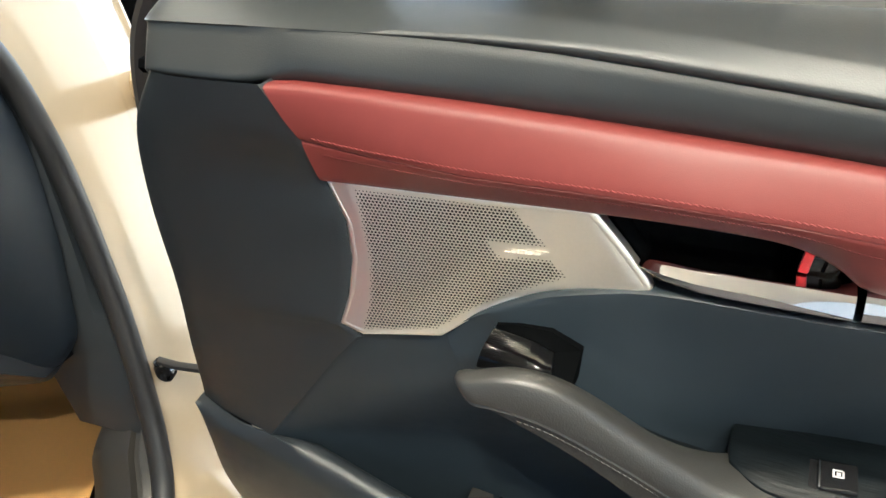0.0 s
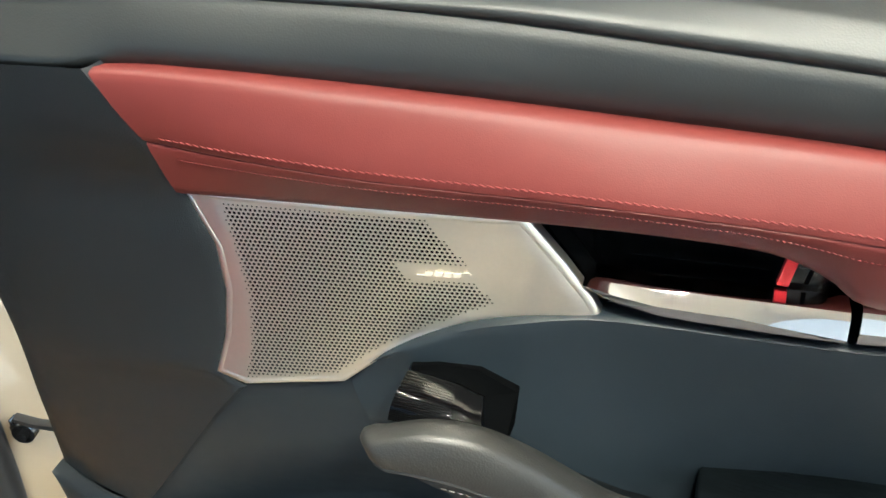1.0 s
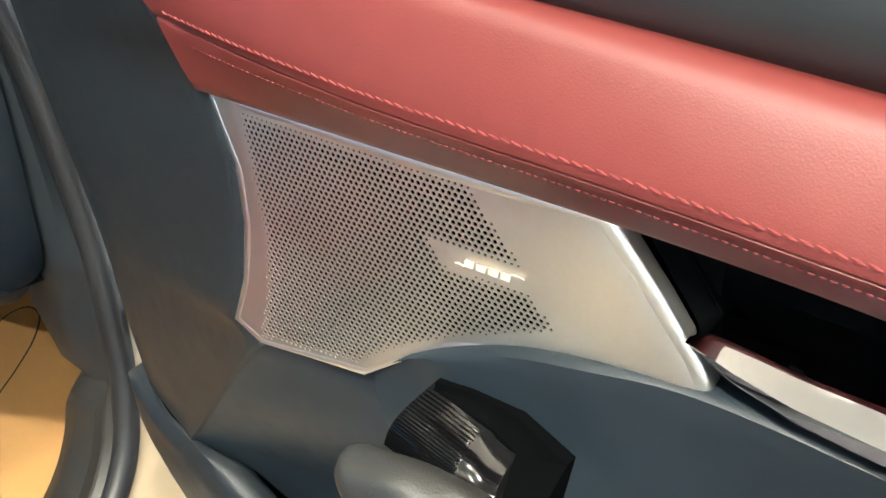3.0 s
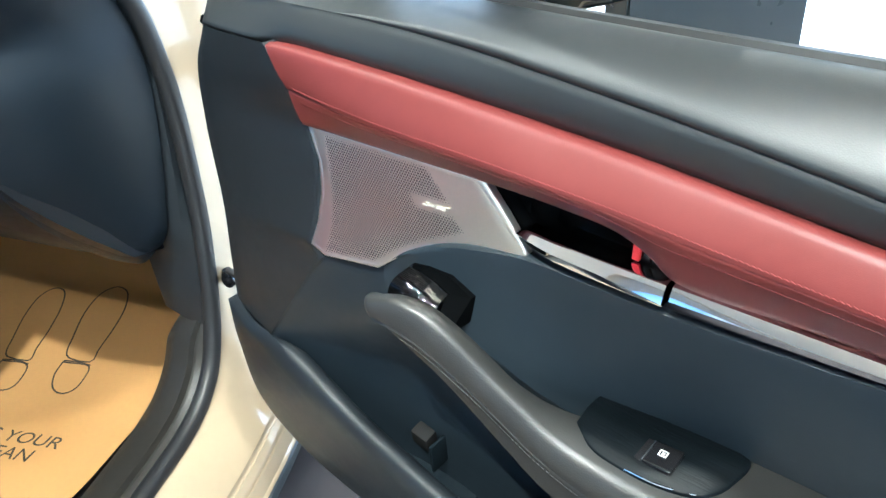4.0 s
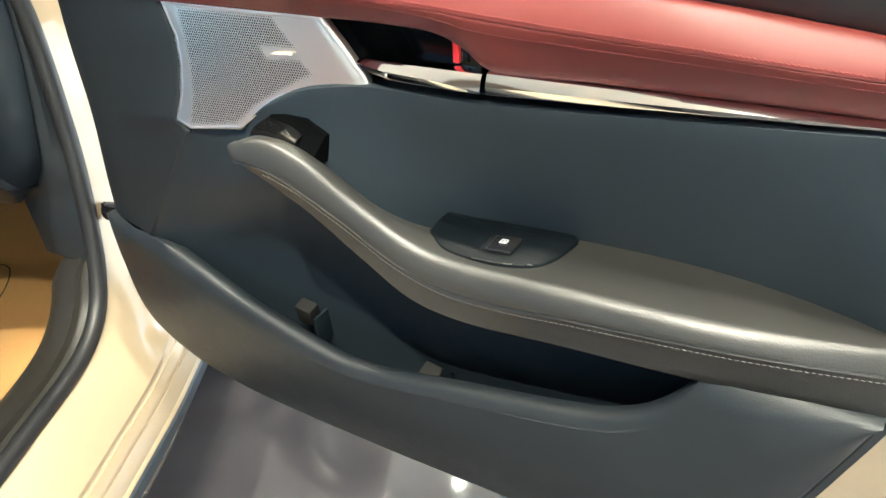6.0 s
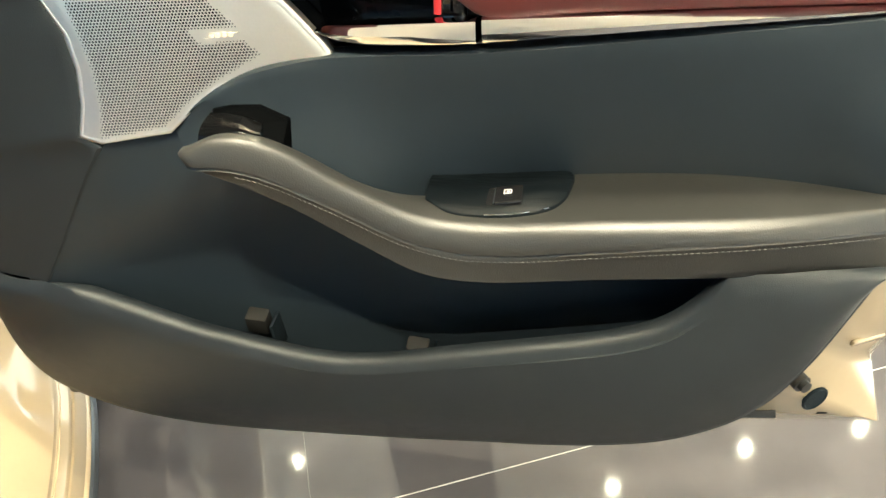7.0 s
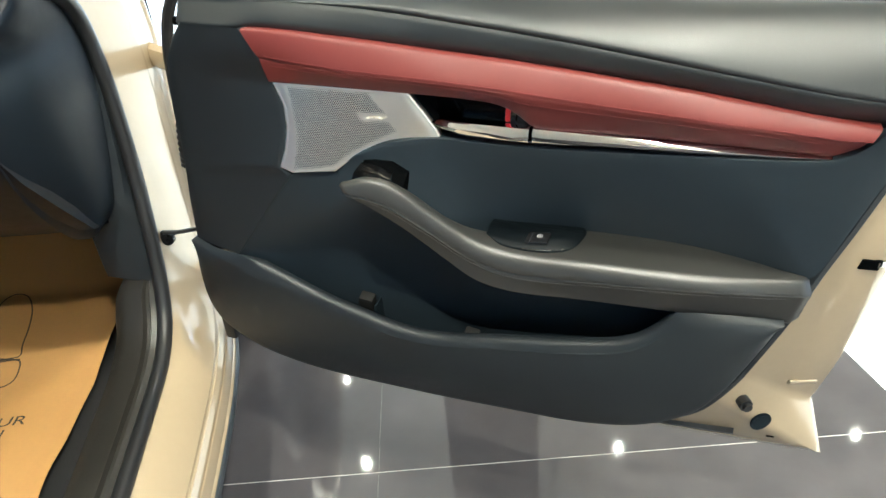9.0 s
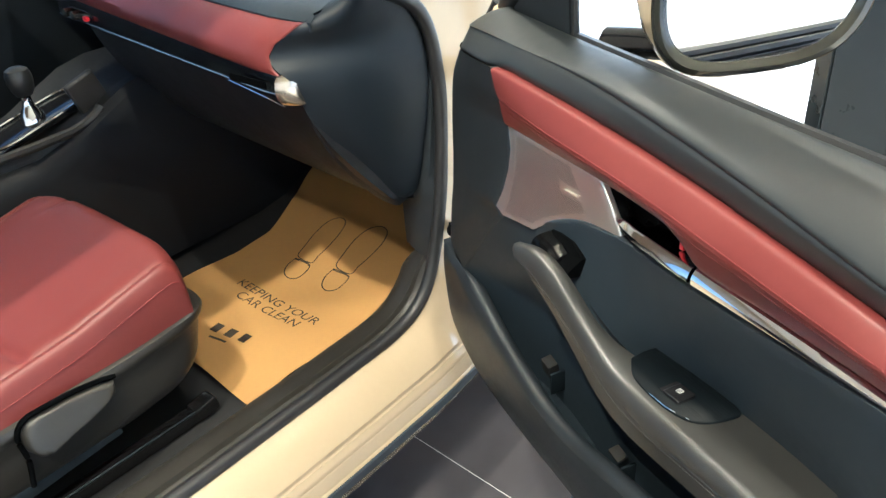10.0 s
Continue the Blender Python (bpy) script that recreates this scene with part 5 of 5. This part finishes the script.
# ---- paper floor mat ----
mat_t = thing("floor_mat", C(-0.66, 0.05, 0.39), "brown kraft paper mat with printed shoe outlines lying on the carpet", "floor mat")


def mat_z(u, v):
    z = 0.392 + max(0.0, v - 0.06) * 0.14 + 0.40 * max(0.0, v - 0.33)
    z += 0.004 * math.sin(v * 19 + u * 5) + 0.003 * math.sin(u * 23 - v * 7)
    z += 0.03 * max(0.0, (u + 0.45) / 0.09) ** 2 * float(smooth((v + 0.05) / 0.25))
    return z


rows = []
for v in np.linspace(0, 1, 60):
    vv = -0.27 + 0.80 * v
    lo_u = float(np.interp(vv, [-0.30, -0.06, 0.08, 0.17, 0.40, 0.55], [-0.918, -0.916, -0.902, -0.900, -0.984, -1.0])) + 0.003 * math.sin(v * 23)
    hi_u = float(np.interp(vv, [-0.30, -0.26, -0.18, -0.04, 0.10, 0.20, 0.55], [-0.408, -0.404, -0.402, -0.396, -0.385, -0.360, -0.345])) + 0.002 * math.sin(v * 31)
    rows.append([C(lo_u + (hi_u - lo_u) * s, vv - 0.015 * s + 0.02 * (1 - s) * (v < 0.02), mat_z(lo_u + (hi_u - lo_u) * s, vv - 0.015 * s)) for s in np.linspace(0, 1, 44)])
bm = lofted(rows)
part("sheet", bm, PAPER, mat_t)


def ink_line(points, width, name, label=""):
    out = bmesh.new()
    pts = [np.array(p, float) for p in points]
    prev = None
    for i, p in enumerate(pts):
        d = pts[min(i + 1, len(pts) - 1)] - pts[max(i - 1, 0)]
        d = d / (np.linalg.norm(d) + 1e-9)
        nn = np.array([-d[1], d[0]]) * width / 2
        pair = [out.verts.new(C(*(p + nn), mat_z(*(p + nn)) + 0.0012)), out.verts.new(C(*(p - nn), mat_z(*(p - nn)) + 0.0012))]
        if prev:
            out.faces.new((prev[0], prev[1], pair[1], pair[0]))
        prev = pair
    return part(name, out, INK, mat_t, label)


SOLE = [(0.000, 0.075), (-0.032, 0.082), (-0.040, 0.12), (-0.045, 0.17), (-0.036, 0.215), (-0.012, 0.235), (0.016, 0.228), (0.034, 0.19), (0.036, 0.14), (0.030, 0.10), (0.030, 0.079), (0.0, 0.075)]
HEEL = [(-0.032, 0.068), (0.030, 0.066), (0.033, 0.04), (0.026, 0.012), (0.004, -0.002), (-0.022, 0.008), (-0.034, 0.036), (-0.032, 0.068)]
for cx, cy, grow, lean in ((-0.690, 0.044, 1.10, -0.22), (-0.574, 0.062, 1.12, -0.15)):
    for pts in (SOLE, [(x, 0.016 + 0.78 * y) for x, y in HEEL], [(-0.032, 0.0715), (0.0, 0.0735), (0.031, 0.0705)]):
        c = spline([(x, y, 0) for x, y in pts], 50)
        ink_line([(cx + p[0] * 0.94 + lean * max(0, p[1]), cy + p[1] * grow) for p in c], 0.0030, "shoe_outline", "printed outline of a shoe sole")


def mat_words(text, u, v, width, height):
    curve = bpy.data.curves.new("words", "FONT")
    curve.body, curve.size = text, 1.0
    tmp = new("words_tmp", curve)
    bpy.context.view_layer.update()
    me = bpy.data.meshes.new_from_object(tmp.evaluated_get(bpy.context.evaluated_depsgraph_get()))
    bpy.data.objects.remove(tmp)
    out = bmesh.new()
    out.from_mesh(me)
    bpy.data.meshes.remove(me)
    x0, x1 = min(q.co.x for q in out.verts), max(q.co.x for q in out.verts)
    y1 = max(q.co.y for q in out.verts)
    for q in out.verts:
        uu, vv = u + (q.co.x - x0) / (x1 - x0) * width, v + q.co.y / y1 * height
        q.co = C(uu, vv, mat_z(uu, vv) + 0.0014)
    return part("printed_text", out, INK, mat_t, "printed dark words")


# words in two lines
mat_words("KEEPING YOUR", -0.766, -0.038, 0.282, 0.0245)
mat_words("CAR CLEAN", -0.727, -0.0725, 0.213, 0.0245)
for k, (a, b) in enumerate(((0.006, 0.030), (0.052, 0.078), (0.099, 0.122))):
    ink_line([(-0.686 + a, -0.168 + 0.004 * k), (-0.686 + b, -0.167 + 0.004 * k)], 0.026, "printed_mark", "dark printed mark")
ink_line([(-0.659, -0.196), (-0.604, -0.190)], 0.006, "printed_bar", "small line of printed writing")

# ---- passenger seat ----
U0, U1, V1 = -0.955, -0.434, -0.284
SIDE_IN, SIDE_DROP = [0.0, 0.0005, 0.0015, 0.004, 0.010, 0.018, 0.025, 0.030, 0.036, 0.055, 0.12, 0.27], [0.110, 0.075, 0.055, 0.037, 0.016, 0.005, 0.0035, 0.0070, 0.0030, 0.0, -0.003, -0.005]
NOSE_IN, NOSE_DROP = [0.0, 0.001, 0.004, 0.012, 0.026, 0.045, 0.075, 0.2], [0.115, 0.080, 0.052, 0.028, 0.011, 0.003, 0.0, 0.0]


def cushion(a, b):
    """a across, b from the back to the front, both in metres from the outer edge and the front edge."""
    side = min(a, U1 - U0 - a)
    u = U1 - a
    bow = 0.040 * max(0.0, 1 - side / 0.16) ** 2.2
    v = V1 - bow - b
    z = float(np.interp(v, [-1.0, -0.66, -0.52, -0.42, -0.33, -0.28], [0.660, 0.671, 0.690, 0.715, 0.737, 0.744]))
    ds, dn = float(np.interp(side, SIDE_IN, SIDE_DROP)), float(np.interp(b, NOSE_IN, NOSE_DROP))
    z -= max(ds, dn) if min(ds, dn) <= 0 else math.hypot(ds, dn)
    if side > 0.030:
        z -= 0.010 * math.exp(-((v + 0.592 + 0.03 * min(1, side / 0.2)) / 0.010) ** 2) * float(smooth((side - 0.03) / 0.02))
        z -= 0.006 * math.exp(-((side - 0.10 - 0.25 * max(0, b - 0.05)) / 0.012) ** 2) * float(smooth((0.10 - b) / 0.05)) * (a > 0.3)
    return C(u, v, max(z, 0.600 + 0.02 * float(smooth((0.3 - b) / 0.3))))


half = np.r_[0, 0.0005, 0.0015, 0.004, 0.007, 0.010, 0.014, 0.018, 0.0215, 0.025, 0.0275, 0.030, 0.033, 0.036, 0.045, 0.055, 0.07, 0.085, 0.092, 0.10, 0.108, 0.116, 0.13, 0.16, 0.20, 0.23]
aa = np.r_[half, (U1 - U0) - half[::-1]]
bb = np.r_[0, 0.001, 0.004, 0.008, 0.012, 0.018, 0.026, 0.035, 0.045, 0.06, 0.075, np.linspace(0.10, 0.26, 14), np.linspace(0.27, 0.33, 18), np.linspace(0.35, 0.70, 20)]
rows = [[cushion(a, b) for a in aa] for b in bb]
seat = part("passenger_seat", lofted(rows), RED, car, "red leather seat cushion with sewn seams on a black base", 60)
pts = [tuple(cushion(0.0042, b) + C(0.0012, 0, 0.0004)) for b in np.linspace(0.012, 0.66, 60)]
part("seat_seam", tube(pts, 0.0010, 5), RED_THREAD, seat, "red piping along the bolster")
# black side panel of the seat: a rolled top edge, a hollow for the lever and a turned-in foot
TOP_S = [(-0.434, -1.02, 0.590), (-0.430, -0.80, 0.598), (-0.428, -0.60, 0.607), (-0.428, -0.45, 0.612), (-0.429, -0.37, 0.618), (-0.434, -0.322, 0.622), (-0.474, -0.288, 0.616), (-0.60, -0.276, 0.608), (-0.90, -0.276, 0.608)]
FOOT_S = [(-0.434, -1.02, 0.470), (-0.430, -0.80, 0.472), (-0.428, -0.60, 0.478), (-0.428, -0.45, 0.486), (-0.432, -0.375, 0.500), (-0.445, -0.338, 0.518), (-0.485, -0.316, 0.515), (-0.60, -0.305, 0.500), (-0.90, -0.305, 0.500)]
ts, fs = spline(TOP_S, 90), spline(FOOT_S, 90)
out_dir = np.array([np.interp(np.linspace(0, 1, 90), [0, 0.5, 0.62, 1], [1, 1, 0.2, 0]), np.interp(np.linspace(0, 1, 90), [0, 0.5, 0.62, 1], [0, 0, 0.9, 1])]).T
rows = []
for s, d in ((-0.02, -0.022), (-0.02, -0.006), (0.0, 0.002), (0.05, 0.0055), (0.12, 0.005), (0.17, 0.002), (0.22, -0.001), (0.5, -0.001), (0.8, 0.0), (0.94, -0.003), (1.0, -0.010), (1.02, -0.03)):
    q = ts * (1 - s) + fs * s
    q[:, :2] += out_dir * d
    rows.append(q)
part("seat_side", lofted(cl(rows)), SEAT_TRIM, seat, "black plastic seat side with a rolled top edge")
PADDLE = [(-0.502, 0.592), (-0.505, 0.579), (-0.528, 0.568), (-0.590, 0.554), (-0.640, 0.547), (-0.651, 0.560), (-0.650, 0.585), (-0.640, 0.603), (-0.600, 0.606), (-0.535, 0.601)]
ring_l = spline([(v, z, 0) for v, z in PADDLE + PADDLE[:1]], 48)
mv, mz2 = -0.575, 0.579
lever_rows = [[(u + (0.35 * (mz2 - p[1]) * k + 0.004 if u > -0.42 else 0.0), mv + (p[0] - mv) * k, mz2 + (p[1] - mz2) * k) for p in ring_l] for u, k in ((-0.424, 1.06), (-0.4135, 1.0), (-0.4105, 0.95), (-0.4095, 0.80), (-0.4105, 0.40), (-0.411, 0.0))]
part("seat_lever", lofted(cl(lever_rows)), SEAT_TRIM, seat, "grey-black paddle that lifts the seat", 50)
groove = spline([(-0.4215, -0.494, 0.598), (-0.4215, -0.535, 0.608), (-0.4215, -0.60, 0.614), (-0.4215, -0.645, 0.611), (-0.4215, -0.660, 0.590), (-0.4215, -0.659, 0.54), (-0.4215, -0.668, 0.490)], 40)
part("lever_groove", tube([C(*p) for p in groove], 0.0045, 6), DEEP, seat, "dark groove round the lever")
part("seat_foot", rounded_box((0.012, 0.30, 0.030), C(-0.437, -0.66, 0.478), 0.004, 2, Euler((0.08, 0, radians(CAR_TURN))).to_matrix()), BLACK, seat, "black lower trim of the seat side")
for u0 in (-0.462, -0.925):
    rail = part("seat_rail", rounded_box((0.030, 0.78, 0.026), C(u0, -0.73, 0.392), 0.003, 2, Euler((0, 0, radians(CAR_TURN))).to_matrix()), GLOSS, seat, "dark steel seat rail")
    # the highlight along the rail, laid on as a thin strip
    part("rail_highlight", rounded_box((0.0025, 0.70, 0.003), C(u0 + 0.012, -0.72, 0.4072), 0.001, 1, Euler((0, 0, radians(CAR_TURN))).to_matrix()), ROCKER, seat, "thin strip standing for the highlight on the rail's edge")
part("rail_cover", rounded_box((0.036, 0.05, 0.032), C(-0.462, -0.345, 0.398), 0.006, 3, Euler((0.15, 0, radians(CAR_TURN))).to_matrix()), GLOSS, seat, "black plastic cap on the rail's end")

# roof, windscreen rail and wheels, which close the car
rows = [[(u, v, z) for v in np.linspace(-2.2, -0.35, 12)] for u, z in ((-0.42, 1.535), (-0.40, 1.55), (-0.44, 1.585), (-0.70, 1.61), (-1.3, 1.61), (-1.60, 1.58), (-1.62, 1.54), (-1.3, 1.56), (-0.7, 1.56), (-0.42, 1.535))]
part("roof", lofted(cl(rows)), PAINT, car, "cream white roof panel")
part("windscreen_pillar", tube([C(*p) for p in spline([(-0.41, -0.36, 1.56), (-0.33, 0.10, 1.36), (-0.24, 0.42, 1.19), (-0.20, 0.62, 1.10)], 24)], 0.035, 10), PAINT, car, "cream white windscreen pillar")
# bonnet and fender in front of the open door
rows = []
for v in np.linspace(0.36, 1.75, 24):
    fall = 0.13 * ((v - 0.36) / 1.39) ** 1.6
    low = 0.42 + 0.30 * math.sqrt(max(0.0, 1 - ((v - 0.86) / 0.37) ** 2))
    rows.append([(-0.13 + 0.02 * math.sin(math.pi * k), v, low + (0.86 - fall - low) * k) for k in (0, 0.3, 0.6, 0.85)]
                + [(-0.15, v, 0.885 - fall), (-0.19, v, 0.903 - fall), (-0.26, v, 0.912 - fall), (-0.34, v, 0.918 - fall), (-0.36, v, 0.910 - fall), (-0.38, v, 0.920 - fall), (-0.60, v, 0.945 - fall), (-0.95, v, 0.960 - fall), (-1.30, v, 0.945 - fall), (-1.60, v, 0.905 - fall), (-1.76, v, 0.80 - fall), (-1.78, v, 0.42)])
part("bonnet", lofted(cl(rows)), PAINT, car, "cream white bonnet and front fender")
part("underbody", lofted(cl([[(-0.19, v, 0.29) for v in (-2.3, 1.3)], [(-0.20, v, 0.27) for v in (-2.3, 1.3)], [(-1.8, v, 0.27) for v in (-2.3, 1.3)]])), RUBBER, car)
for wv in (0.86, -1.86):
    wheel = part("wheel", merge(*[tube([C(-0.28 + du, wv + r * math.cos(a), 0.335 + r * math.sin(a)) for a in np.linspace(0, 2 * math.pi, 49)], 0.055, 10, 1.0, tuple(C(1, 0, 0))) for du, r in ((-0.05, 0.278), (0.03, 0.278))]), RUBBER, car, "black rubber tyre on a dark rim")
    part("rim", disc(C(-0.25, wv, 0.335), tuple(C(1, 0, 0)), 0.235, 36, 0.10), BLACK_HARD, wheel)
part("far_side", lofted(cl([[(-1.78, -2.2, 0.36), (-1.78, -2.2, 1.12)], [(-1.78, 0.5, 0.36), (-1.78, 0.5, 1.12)]])), BLACK_HARD, car, "black trim of the far door")
